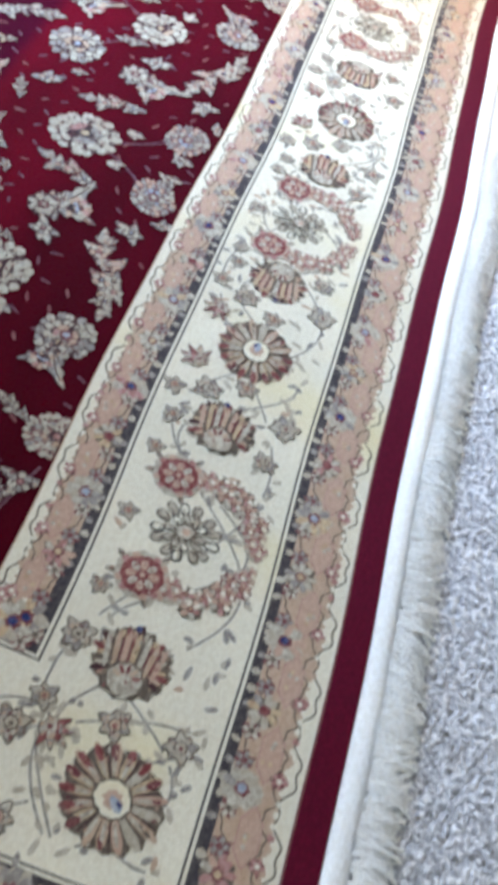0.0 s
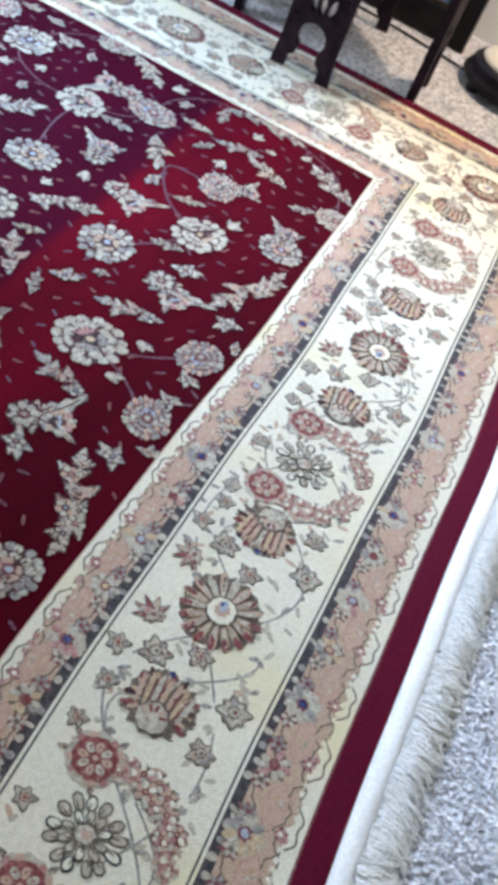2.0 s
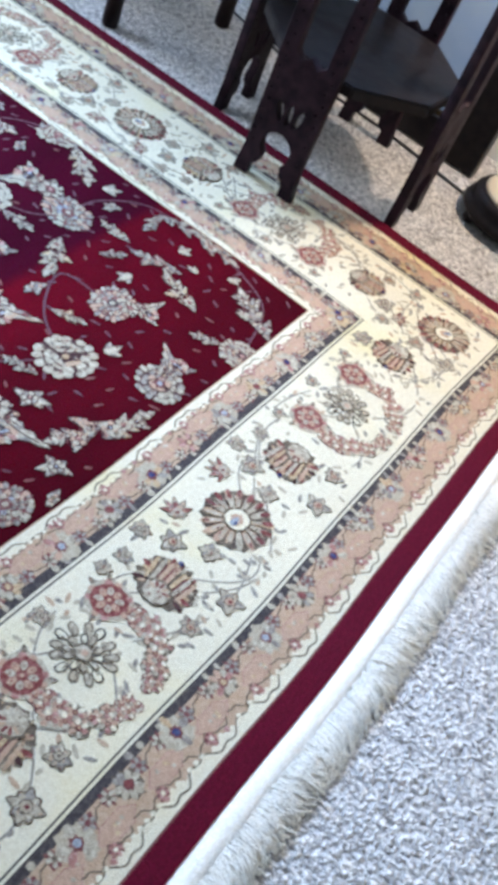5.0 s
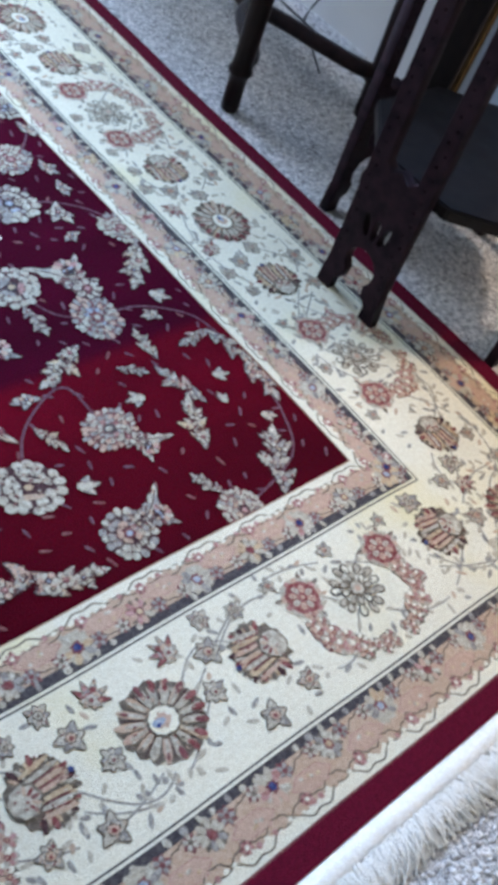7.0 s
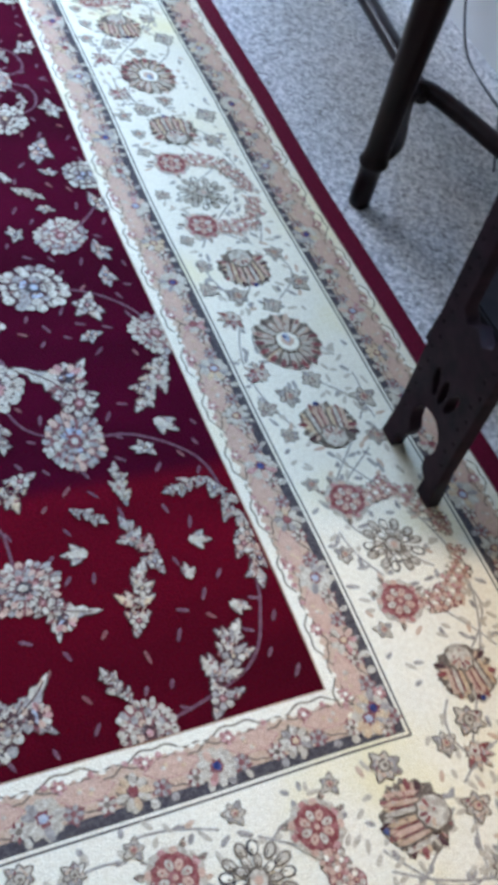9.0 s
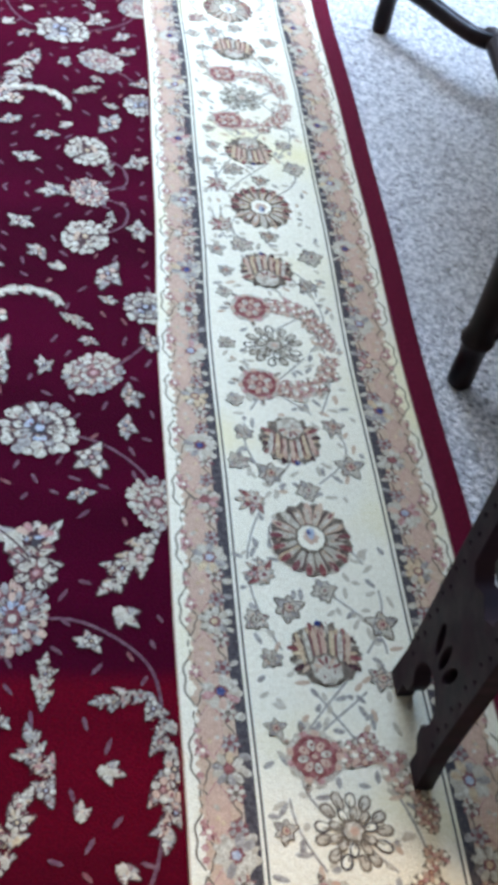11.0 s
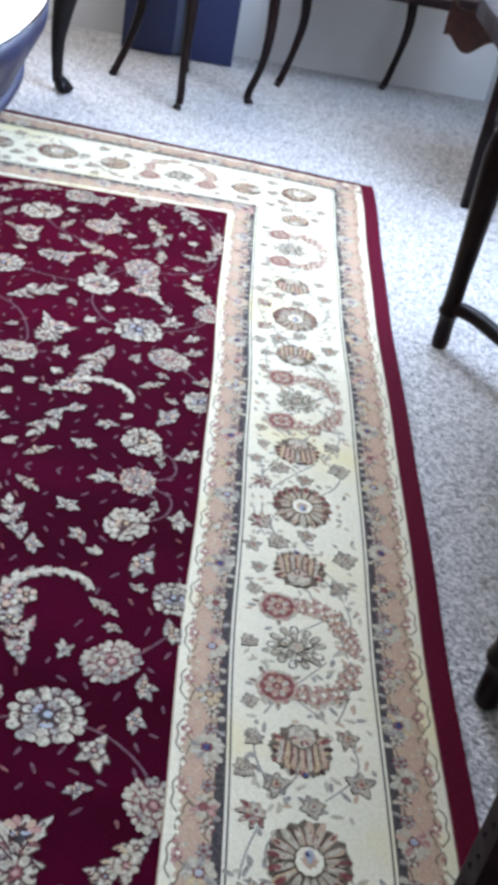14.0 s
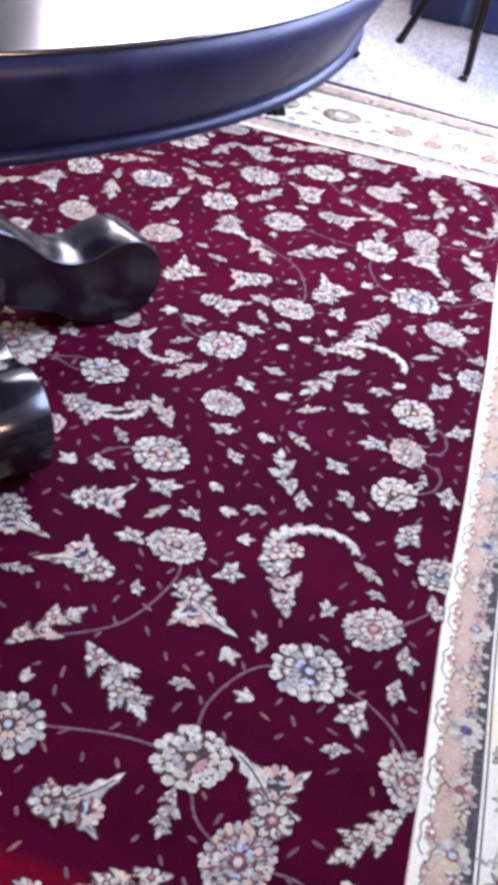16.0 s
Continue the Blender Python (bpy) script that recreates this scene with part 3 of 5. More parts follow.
rug = thing("oriental_rug", "large hand-knotted dark red floral rug with wide cream border and fringe", "rug")


def fit_to_view(x, y):
    """Stretches the rug's sides to fit the camera's view, plus a slight waviness."""
    k = 0.0030
    if y < -0.344:
        y = -0.362 + (y + 0.344)
    elif y < -0.289:
        y = -0.289 + 1.33 * (y + 0.289)
    if x < CX:
        x = CX + 0.925 * (x - CX)
    if y > CY + HY:
        d = y - CY - HY
        d = d if d < 0.344 else 0.344 + 0.35 * (d - 0.344)
        y = CY + HY + d + (0.02 + 0.10 * min(1, max(0, 0.33 - x))) * d / 0.356
    if x > 0.3:
        x += 0.008 * min(1, (x - 0.3) / 0.044)
    if x > 0.2 and y > 1.6:
        x += 0.018 * min(1, y - 1.6) * (x - 0.2) / 0.177
    return x + k * math.sin(5.1 * y + 0.7) + 0.4 * k * math.sin(13 * y), y + k * math.sin(6.3 * x + 1.9) + 0.4 * k * math.sin(15 * x + 1)


def band(name, d0, d1, mat, label="", top=0.0):
    """One mitred frame of the rug between the distances d0 and d1 outside the field."""
    bm = bmesh.new()
    rings = []
    n = 48
    for d, z in ((d0, FLOOR + 0.001), (d0, top), (d1, top), (d1, FLOOR + 0.001)):
        c = [(CX + sx * (HX + d), CY + sy * (HY + d)) for sx, sy in ((-1, -1), (1, -1), (1, 1), (-1, 1))]
        ring = []
        for i in range(4):
            for k in range(n):
                a, b = c[i], c[(i + 1) % 4]
                ring.append(bm.verts.new((*fit_to_view(a[0] + (b[0] - a[0]) * k / n, a[1] + (b[1] - a[1]) * k / n), z)))
        rings.append(ring)
    for a, b in zip(rings, rings[1:] + rings[:1]):
        for i in range(4 * n):
            bm.faces.new((a[i], a[(i + 1) % (4 * n)], b[(i + 1) % (4 * n)], b[i]))
    bmesh.ops.recalc_face_normals(bm, faces=bm.faces)
    return part(name, bm, mat, rug, label)


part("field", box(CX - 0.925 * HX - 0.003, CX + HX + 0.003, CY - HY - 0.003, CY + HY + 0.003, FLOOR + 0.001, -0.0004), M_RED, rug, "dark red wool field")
band("thin_line", 0, 0.0018, M_TAN)
band("inner_ribbon", 0.0018, 0.017, M_CREAM, "narrow ivory ribbon")
band("inner_guard", 0.017, 0.0575, M_TAN, "rose-tan guard band")
band("inner_line", 0.0575, 0.071, M_SLATE, "dark slate line")
band("pale_line", 0.071, 0.0745, M_CREAM)
band("thin_line", 0.0745, 0.077, M_SLATE)
band("main_border", 0.077, 0.270, M_CREAM, "wide cream border")
band("thin_line", 0.270, 0.2725, M_SLATE)
band("pale_line", 0.2725, 0.276, M_CREAM)
band("outer_line", 0.276, 0.288, M_SLATE, "dark slate line")
band("outer_guard", 0.288, 0.329, M_TAN, "rose-tan guard band")
band("outer_ribbon", 0.329, 0.3418, M_CREAM, "narrow ivory ribbon")
band("thin_line", 0.3418, 0.344, M_STEM)
band("edge_stripe", 0.344, 0.377, M_EDGE, "plain dark red edge stripe")

WOOL = [M_IVORY, M_PALE, M_TAN, M_ROSE, M_BRICK, M_GOLD, M_OLIVE, M_SLATE, M_BLUE, M_NAVY, M_STEM, M_FLECK, M_CREAM, M_SHADE, M_PINK, M_TAUPE]
IVORY, PALE, TAN, ROSE, BRICK, GOLD, OLIVE, SLATE, BLUE, NAVY, STEM, FLECK, CREAM, SHADE, PINK, TAUPE = range(16)
rnd = random.Random(7)
LAYER = 0.00028


def tuft(bm, pts, mat, layer):
    """A patch of pile: its rim sits low, its middle stands slightly proud."""
    z = LAYER * layer
    c = Vector((sum(p[0] for p in pts) / len(pts), sum(p[1] for p in pts) / len(pts), z + LAYER * 0.8))
    mid = bm.verts.new(c)
    vs = [bm.verts.new((p[0], p[1], z + LAYER * 0.15)) for p in pts]
    for a, b in zip(vs, vs[1:] + vs[:1]):
        f = bm.faces.new((mid, a, b))
        f.material_index = mat


def star(bm, x, y, r, n, inner, mat, layer, turn=0.0, ragged=0.12, squash=1.0):
    pts = []
    for i in range(2 * n):
        a = turn + math.pi * i / n
        q = r * (1 if i % 2 == 0 else inner) * (1 + rnd.uniform(-ragged, ragged))
        pts.append((x + q * math.cos(a), y + q * math.sin(a) * squash))
    tuft(bm, pts, mat, layer)


def petal(bm, x, y, a, r0, r1, w, mat, layer, n=8):
    """A pointed oval between the radii r0 and r1 along the angle a."""
    pts = []
    for i in range(n):
        t = 2 * math.pi * i / n
        u = (r0 + r1) / 2 - math.cos(t) * (r1 - r0) / 2
        v = math.sin(t) * w * (0.75 + 0.25 * (u - r0) / (r1 - r0)) * (1 + rnd.uniform(-0.12, 0.12))
        pts.append((x + u * math.cos(a) - v * math.sin(a), y + u * math.sin(a) + v * math.cos(a)))
    tuft(bm, pts, mat, layer)


def leaf_line(bm, pts, w, mat, layer):
    """A vine: a thin ribbon of pile along pts."""
    vs = []
    for i, p in enumerate(pts):
        d = (pts[min(i + 1, len(pts) - 1)] - pts[max(i - 1, 0)]).normalized()
        s = Vector((-d.y, d.x, 0)) * w
        vs.append([bm.verts.new((p.x + k * s.x, p.y + k * s.y, LAYER * layer + (LAYER * 0.6 if k == 0 else 0))) for k in (-1, 0, 1)])
    for a, b in zip(vs, vs[1:]):
        for k in (0, 1):
            f = bm.faces.new((a[k], a[k + 1], b[k + 1], b[k]))
            f.material_index = mat


# motifs, each of unit radius, seen from above
def knots(bm, n, reach, tones, layer, cx=0.0, cy=0.0, squash=1.0):
    """Single knots of other colours strewn over a motif."""
    for _ in range(n):
        a, q = rnd.uniform(0, 2 * math.pi), reach * math.sqrt(rnd.uniform(0.02, 1))
        s = rnd.uniform(0.030, 0.070)
        petal(bm, cx + q * math.cos(a), cy + q * math.sin(a) * squash, a + rnd.uniform(-0.5, 0.5), -s, s, s * rnd.uniform(0.35, 0.7), rnd.choice(tones), layer, 5)


def blade(bm, x, y, a, ln, w, fill, layer, rim=None, bend=0.0, teeth=0.0, e=0.035, rib=None, mixed=True):
    """A pointed leaf from (x, y) along the angle a: a dark rim below, the fill on it, toothed and curved if asked."""
    ca, sa = math.cos(a), math.sin(a)
    for mat, lay, grow in ((rim if rim is not None else SHADE, layer, e), (fill, layer + 1, 0.0)):
        rows = []
        for i in range(1, 9):
            s = i / 8
            u, off = -grow + s * (ln + 2 * grow), bend * s * s
            ww = max(0.004, w * math.sin(math.pi * (0.07 + 0.92 * s ** 0.75)))
            ww = ww * (1 + (teeth + 0.12) * (1 if i % 2 else -0.5)) + grow * (1 if i < 8 else 0.15)
            rows.append([bm.verts.new((x + u * ca - v * sa, y + u * sa + v * ca, LAYER * (lay + (0.7 if k == 1 else 0.15)))) for k, v in enumerate((off - ww, off, off + ww))])
        root = bm.verts.new((x, y, LAYER * 0.1))
        for k in (0, 1):
            bm.faces.new((root, rows[0][k], rows[0][k + 1])).material_index = mat
        for p, q in zip(rows, rows[1:]):
            for k in (0, 1):
                tone = mat
                if mixed and not grow and rnd.random() < 0.42:
                    tone = rnd.choice((PALE, TAUPE, TAN, PALE, IVORY, STEM))
                bm.faces.new((p[k], q[k], q[k + 1], p[k + 1])).material_index = tone
    if rib is not None:
        leaf_line(bm, [Vector((x + s * ln * ca - bend * s * s * sa, y + s * ln * sa + bend * s * s * ca, 0)) for s in (0.12, 0.3, 0.5, 0.7, 0.85)], 0.018, rib, layer + 2.2)


def bloom(bm, x, y, r, n, fills, layer, heart, eye, turn=0.0, rim=None):
    """A small round flower: scalloped petals with a dark rim round a heart with a bright eye."""
    star(bm, x, y, r * 1.10, n, 0.90, rim if rim is not None else SHADE, layer, turn, 0.05)
    for i in range(n):
        a = turn + 2 * math.pi * i / n + rnd.uniform(-0.08, 0.08)
        petal(bm, x, y, a, r * 0.34, r * rnd.uniform(0.94, 1.06), r * 2.25 / n, fills[i % len(fills)], layer + 1, 7)
    star(bm, x, y, r * 0.38, 7, 0.8, heart, layer + 2, turn, 0.1)
    star(bm, x, y, r * 0.20, 5, 0.8, eye, layer + 3, turn, 0.1)


def m_rosette(v):
    """A many-petalled head: a fringe of narrow petals, two inner rings and a small heart, dark between them."""
    bm = bmesh.new()
    n = (17, 21, 15, 24)[v % 4]
    oval = (0.96, 0.84, 0.92, 0.80)[v % 4]
    star(bm, 0, 0, 0.95, n, 0.90, (SHADE, STEM)[v % 2], 1, 0, 0.04)
    ring_tones = ((IVORY, IVORY, PALE), (PALE, IVORY, TAUPE), (IVORY, TAUPE, IVORY), (IVORY, PALE, PINK))[v % 4]
    inner = ((PALE, BLUE, IVORY), (ROSE, IVORY, PINK), (IVORY, TAN, TAUPE), (PALE, IVORY, ROSE))[(v + v // 4) % 4]
    for r0, r1, k, layer, tones in ((0.66, 1.0, n, 2, ring_tones), (0.40, 0.72, n - 6, 3, ring_tones), (0.20, 0.46, n - 12, 4, inner)):
        mid = (r0 + r1) / 2
        for i in range(k):
            a = 2 * math.pi * (i + rnd.uniform(-0.22, 0.22)) / k
            petal(bm, 0, 0, a, r0 + rnd.uniform(-0.03, 0.03), r1 + rnd.uniform(-0.10, 0.05), rnd.uniform(0.95, 1.25) * math.pi * mid / k, rnd.choice(tones), layer, 7)
            if rnd.random() < 0.6:
                petal(bm, 0, 0, a, r0 - 0.02, r0 + 0.11, 0.045, rnd.choice((SHADE, STEM, SLATE, SHADE)), layer + 2, 5)
    star(bm, 0, 0, 0.23, 8, 0.8, (SLATE, STEM, SHADE)[v % 3], 6, 0, 0.12)
    star(bm, 0.02, 0, 0.13, 6, 0.8, (BLUE, ROSE, GOLD, IVORY)[v % 4], 7, 0, 0.12)
    knots(bm, 58, 0.94, (SHADE, STEM, SHADE, PALE, TAN, SHADE), 7)
    for q in bm.verts:
        q.co.y *= oval
    return bm


def m_sprig(v):
    """A winding spray along x: pairs of jagged leaves growing forward, with small flowers where they meet."""
    bm = bmesh.new()
    fills = ((IVORY, PALE, TAUPE), (IVORY, PINK, PALE), (IVORY, TAUPE, GOLD), (PALE, IVORY, ROSE))[v % 4]
    bow = (0.16, -0.18, 0.10, -0.12)[v % 4]
    nodes = ((-0.66, 0.32), (-0.22, 0.38), (0.24, 0.32), (0.58, 0.22))
    for j, (x, size) in enumerate(nodes):
        y = bow * (1 - (x / 0.8) ** 2) * (1 if j % 2 else -0.6)
        for s in (-1, 1):
            blade(bm, x, y, s * radians(rnd.uniform(48, 82)), size * rnd.uniform(1.15, 1.5), size * 0.30, rnd.choice(fills), 1, bend=-s * size * 0.35, teeth=0.25)
            blade(bm, x, y, s * radians(rnd.uniform(18, 36)), size * rnd.uniform(0.9, 1.25), size * 0.24, rnd.choice(fills), 2, bend=s * size * 0.25)
        if j in (0, 2) or (v + j) % 3 == 0:
            bloom(bm, x, y, size * 0.72, 6, (fills[0], fills[1]), 3, (STEM, SHADE, SLATE)[(v + j) % 3], (ROSE, BLUE, GOLD)[(v + j) % 3], rnd.random())
        else:
            star(bm, x, y, size * 0.42, 6, 0.72, fills[1], 3, rnd.random(), 0.2)
            star(bm, x, y, size * 0.20, 5, 0.72, SHADE, 4, rnd.random(), 0.2)
    blade(bm, 0.62, 0, radians(-8), 0.46, 0.10, fills[0], 2, teeth=0.2)
    blade(bm, -0.80, 0, radians(176), 0.30, 0.09, PALE, 1)
    knots(bm, 40, 0.66, (SHADE, STEM, SHADE, PALE, TAN), 6, squash=0.34)
    return bm


def m_tulip(v):
    """A lily growing along x: a flower at its foot, two long toothed leaves flaring from it and a scalloped cap."""
    bm = bmesh.new()
    tone = (IVORY, PALE, IVORY)[v % 3]
    for a, ln, w, bend in ((16, 1.30, 0.175, 0.46), (-12, 0.98, 0.16, -0.38), (30, 0.62, 0.13, 0.10)):
        blade(bm, -0.46, 0, radians(a), ln, w, (tone, IVORY, TAUPE)[abs(a) % 3], 1, bend=bend, teeth=0.34, rib=SHADE)
    for a in (74, 118, -80, -125):
        blade(bm, -0.46, 0, radians(a), rnd.uniform(0.34, 0.50), 0.11, rnd.choice((PALE, IVORY, TAN)), 1, bend=rnd.uniform(-0.12, 0.12), teeth=0.2)
    bloom(bm, -0.58, 0, 0.34, 8, (tone, IVORY, TAUPE), 3, (STEM, SHADE)[v % 2], (ROSE, GOLD, IVORY)[v % 3], 0.2)
    star(bm, 0.16, -0.06, 0.25, 8, 0.85, SHADE, 3, 0, 0.08)
    for i in range(6):
        a = radians(-82 + 33 * i)
        petal(bm, 0.14, -0.06, a, 0.10, 0.32 + rnd.uniform(-0.02, 0.03), 0.085, (ROSE, PINK, IVORY)[(i + v) % 3], 4, 8)
    petal(bm, 0.10, -0.06, radians(90), -0.18, 0.18, 0.06, BLUE, 5, 8)
    star(bm, 0.02, -0.05, 0.10, 6, 0.7, (SLATE, SHADE)[v % 2], 6)
    knots(bm, 22, 0.34, (SHADE, STEM, PALE, SHADE), 7, -0.55, 0)
    knots(bm, 20, 0.42, (SHADE, STEM, TAN, SHADE), 7, 0.0, -0.02, 0.5)
    return bm


def m_sickle(v):
    """A jagged arch: leaf after leaf along a crescent, with a flower at its thick end."""
    bm = bmesh.new()
    for i in range(9):
        a = math.pi * (1.02 - 0.98 * i / 8)
        x, y = 0.95 * math.cos(a), 0.66 * math.sin(a) - 0.25
        size = 0.34 - 0.022 * i
        for s, spread in ((-1, 58), (1, 40)):
            blade(bm, x, y, a - math.pi / 2 + s * radians(spread), size, size * 0.30, (IVORY, PALE, TAUPE)[(i + (s > 0)) % 3], 1 + i % 2, bend=-s * 0.05, teeth=0.2)
        petal(bm, x, y, a, -size * 0.30, size * 0.30, size * 0.22, (IVORY, PINK)[i % 2], 4, 7)
    leaf_line(bm, [Vector((0.95 * math.cos(math.pi * (1.02 - 0.98 * k / 24)), 0.66 * math.sin(math.pi * (1.02 - 0.98 * k / 24)) - 0.25, 0)) for k in range(25)], 0.075, IVORY, 3.2)
    bloom(bm, -0.92, -0.42, 0.32, 7, (IVORY, PALE, PINK), 5, STEM, BLUE)
    bloom(bm, -0.52, -0.38, 0.26, 6, (PINK, IVORY), 5, SHADE, GOLD, 0.4)
    blade(bm, -1.05, -0.60, radians(215), 0.34, 0.10, IVORY, 1)
    return bm


def m_floret(v):
    """A little sprig of three to five pointed leaves, with or without a small flower."""
    bm = bmesh.new()
    tone = (IVORY, PALE, IVORY, TAUPE)[v % 4]
    for i, a in enumerate((0.0, 0.85, -0.85, 2.6, -2.4)[:(5, 4, 5, 3)[v % 4]]):
        blade(bm, 0, 0, a + rnd.uniform(-0.2, 0.2), (1.0, 0.78, 0.78, 0.85, 0.62)[i], 0.21, (tone, PALE, IVORY)[i % 3], 1, bend=rnd.uniform(-0.15, 0.15), e=0.07)
    if v % 4 < 3:
        bloom(bm, 0, 0, 0.42, 6, (tone, IVORY, PINK if v % 2 else PALE), 3, SHADE, (ROSE, GOLD, BLUE)[v % 3], 0.2)
    else:
        star(bm, 0, 0, 0.34, 6, 0.7, tone, 3, 0.2, 0.2)
    return bm


def m_rose(v):
    """Red border rose: a pink scalloped rim round a brick ground with a pale flower on it."""
    bm = bmesh.new()
    star(bm, 0, 0, 1.10, 12, 0.93, TAUPE, 1, 0.1, 0.04)
    for i in range(13):
        petal(bm, 0, 0, 2 * math.pi * i / 13, 0.74, 1.06, 0.19, (PINK, ROSE, IVORY)[i % 3], 2, 7)
    star(bm, 0, 0, 0.86, 13, 0.94, BRICK, 3, 0.3, 0.04)
    for i in range(8):
        a = 2 * math.pi * i / 8 + 0.2
        petal(bm, 0, 0, a, 0.22, 0.66, 0.175, (IVORY, PINK)[i % 2], 4, 8)
        petal(bm, 0, 0, a, 0.40, 0.52, 0.045, BRICK, 5, 5)
    star(bm, 0, 0, 0.24, 7, 0.85, BRICK, 5)
    star(bm, 0, 0, 0.12, 5, 0.8, PINK, 6)
    for a in (0.3, 1.9, 2.6, 4.4):
        blade(bm, math.cos(a) * 1.0, math.sin(a) * 1.0, a, 0.42, 0.12, OLIVE, 0.4, rim=OLIVE, e=0.0)
    knots(bm, 34, 0.98, (BRICK, STEM, IVORY, PINK, BRICK), 6)
    return bm


def m_redfloret(v):
    """One link of the garland: three small pink heads with brick dots, dark nicks along the edge."""
    bm = bmesh.new()
    for x, y, r in ((-0.42, 0.12, 0.56), (0.40, 0.28, 0.50), (0.12, -0.46, 0.50)):
        star(bm, x, y, r * 1.1, 8, 0.85, (OLIVE, STEM, TAUPE)[v % 3], 1, rnd.random(), 0.1)
        for i in range(6):
            petal(bm, x, y, i * 1.047 + rnd.uniform(-0.15, 0.15), r * 0.25, r * rnd.uniform(0.88, 1.08), r * 0.33, (PINK, IVORY, ROSE, CREAM, PINK)[(i + v) % 5], 2, 7)
        star(bm, x, y, r * 0.34, 6, 0.8, BRICK, 3, 0, 0.15)
        star(bm, x, y, r * 0.15, 5, 0.8, (PINK, GOLD)[v % 2], 4)
    knots(bm, 12, 0.95, (BRICK, STEM, IVORY, ROSE), 5)
    return bm


def m_feather(v):
    """A shell-shaped flower opening along x: a cream cap, striped body and a dark toothed rim."""
    bm = bmesh.new()
    star(bm, 0, 0, 1.0, 15, 0.88, OLIVE, 1, 0.1, 0.06)
    for i in range(13):
        a = radians(-118 + 19.7 * i)
        petal(bm, 0, 0, a, 0.55, 1.02 + rnd.uniform(-0.05, 0.06), 0.095, (SHADE, BRICK, OLIVE)[(i + v) % 3], 2, 7)
        petal(bm, 0, 0, a + 0.17, 0.50, 0.90, 0.070, (TAN, GOLD, TAUPE)[i % 3], 3, 7)
    for i in range(7):
        y = -0.57 + 0.19 * i
        top = 0.86 - 0.55 * y * y
        petal(bm, -0.36, y, radians(3 * (i - 3)), 0.0, 0.36 + top, 0.085, (TAN, IVORY, GOLD, PINK)[(i + v) % 4], 4, 8)
        if i < 6:
            petal(bm, -0.30, y + 0.095, radians(3 * (i - 2.5)), 0.02, 0.24 + top, 0.034, (BRICK, STEM, OLIVE)[i % 3], 5, 6)
    star(bm, -0.46, 0, 0.50, 9, 0.90, OLIVE, 6, 0, 0.06)
    star(bm, -0.48, 0, 0.44, 9, 0.90, IVORY, 7, 0, 0.06)
    for i in range(5):
        petal(bm, -0.46, 0, radians(-70 + 35 * i), 0.12, 0.40, 0.060, (BRICK, TAN, STEM)[i % 3], 8, 6)
    star(bm, 0.92, 0.10, 0.10, 5, 0.8, NAVY, 5)
    knots(bm, 44, 0.95, (OLIVE, STEM, IVORY, GOLD, OLIVE, BRICK), 8)
    return bm


def m_palmette(v):
    """The large oval border flower: outlined fluted petals, brick-tipped on one half, round a white heart with a blue eye."""
    bm = bmesh.new()
    n = 17
    star(bm, 0, 0, 0.98, n, 0.92, OLIVE, 1, 0.1, 0.04)
    for i in range(n):
        a = 2 * math.pi * i / n
        far = abs(i - n / 2) < n * 0.30
        w = 0.86 * math.pi * 0.70 / n
        petal(bm, 0, 0, a + rnd.uniform(-0.06, 0.06), 0.30, 1.0 + rnd.uniform(-0.12, 0.07), w * rnd.uniform(0.82, 1.12), rnd.choice((TAN, TAUPE, PINK) if not far else (TAN, GOLD, TAUPE)), 2, 9)
        petal(bm, 0, 0, a, 0.38, 0.84, w * 0.50, rnd.choice((IVORY, TAUPE, IVORY)), 3, 7)
        if far:
            petal(bm, 0, 0, a, 0.66, 1.0, w * 0.80, (BRICK, STEM, BRICK)[i % 3], 4, 8)
        elif i % 2:
            petal(bm, 0, 0, a, 0.72, 0.92, w * 0.45, (STEM, OLIVE)[i % 4 == 1], 4, 6)
        petal(bm, 0, 0, a + math.pi / n, 0.34, 0.97, 0.020, (OLIVE, SHADE)[i % 2], 5, 6)
    star(bm, 0, 0, 0.40, 12, 0.92, OLIVE, 6, 0, 0.05)
    star(bm, 0, 0, 0.345, 11, 0.92, CREAM, 7, 0, 0.05)
    star(bm, 0.02, 0.0, 0.20, 8, 0.8, PINK, 8, 0, 0.15)
    petal(bm, -0.06, 0, 0, 0.0, 0.34, 0.11, BLUE, 9)
    petal(bm, 0.08, 0.03, 0.4, 0.0, 0.15, 0.05, NAVY, 10, 6)
    knots(bm, 60, 0.95, (OLIVE, STEM, IVORY, TAN, OLIVE, PINK), 6)
    for q in bm.verts:
        q.co.y *= 0.92
    return bm


def m_greyrose(v):
    """The grey rosette inside each wreath: curled petals drawn in dark outline on cream."""
    bm = bmesh.new()
    for r0, r1, k, layer in ((0.56, 1.0, 13, 1), (0.28, 0.66, 10, 4)):
        for i in range(k):
            a = 2 * math.pi * (i + rnd.uniform(-0.15, 0.15)) / k + layer
            q = r1 + rnd.uniform(-0.07, 0.04)
            w = 0.92 * math.pi * (r0 + r1) / 2 / k
            petal(bm, 0, 0, a, r0 - 0.05, q, w, (OLIVE, SLATE, OLIVE)[i % 3], layer, 8)
            petal(bm, 0, 0, a, r0, q - 0.06, w * 0.66, (IVORY, CREAM, TAUPE)[i % 3], layer + 1, 8)
            petal(bm, 0, 0, a + 0.05, r0, q - 0.20, 0.028, OLIVE, layer + 2, 5)
    star(bm, 0, 0, 0.30, 8, 0.85, OLIVE, 7)
    star(bm, 0, 0, 0.24, 8, 0.85, IVORY, 8)
    star(bm, 0.02, 0, 0.12, 6, 0.8, PINK, 9)
    return bm


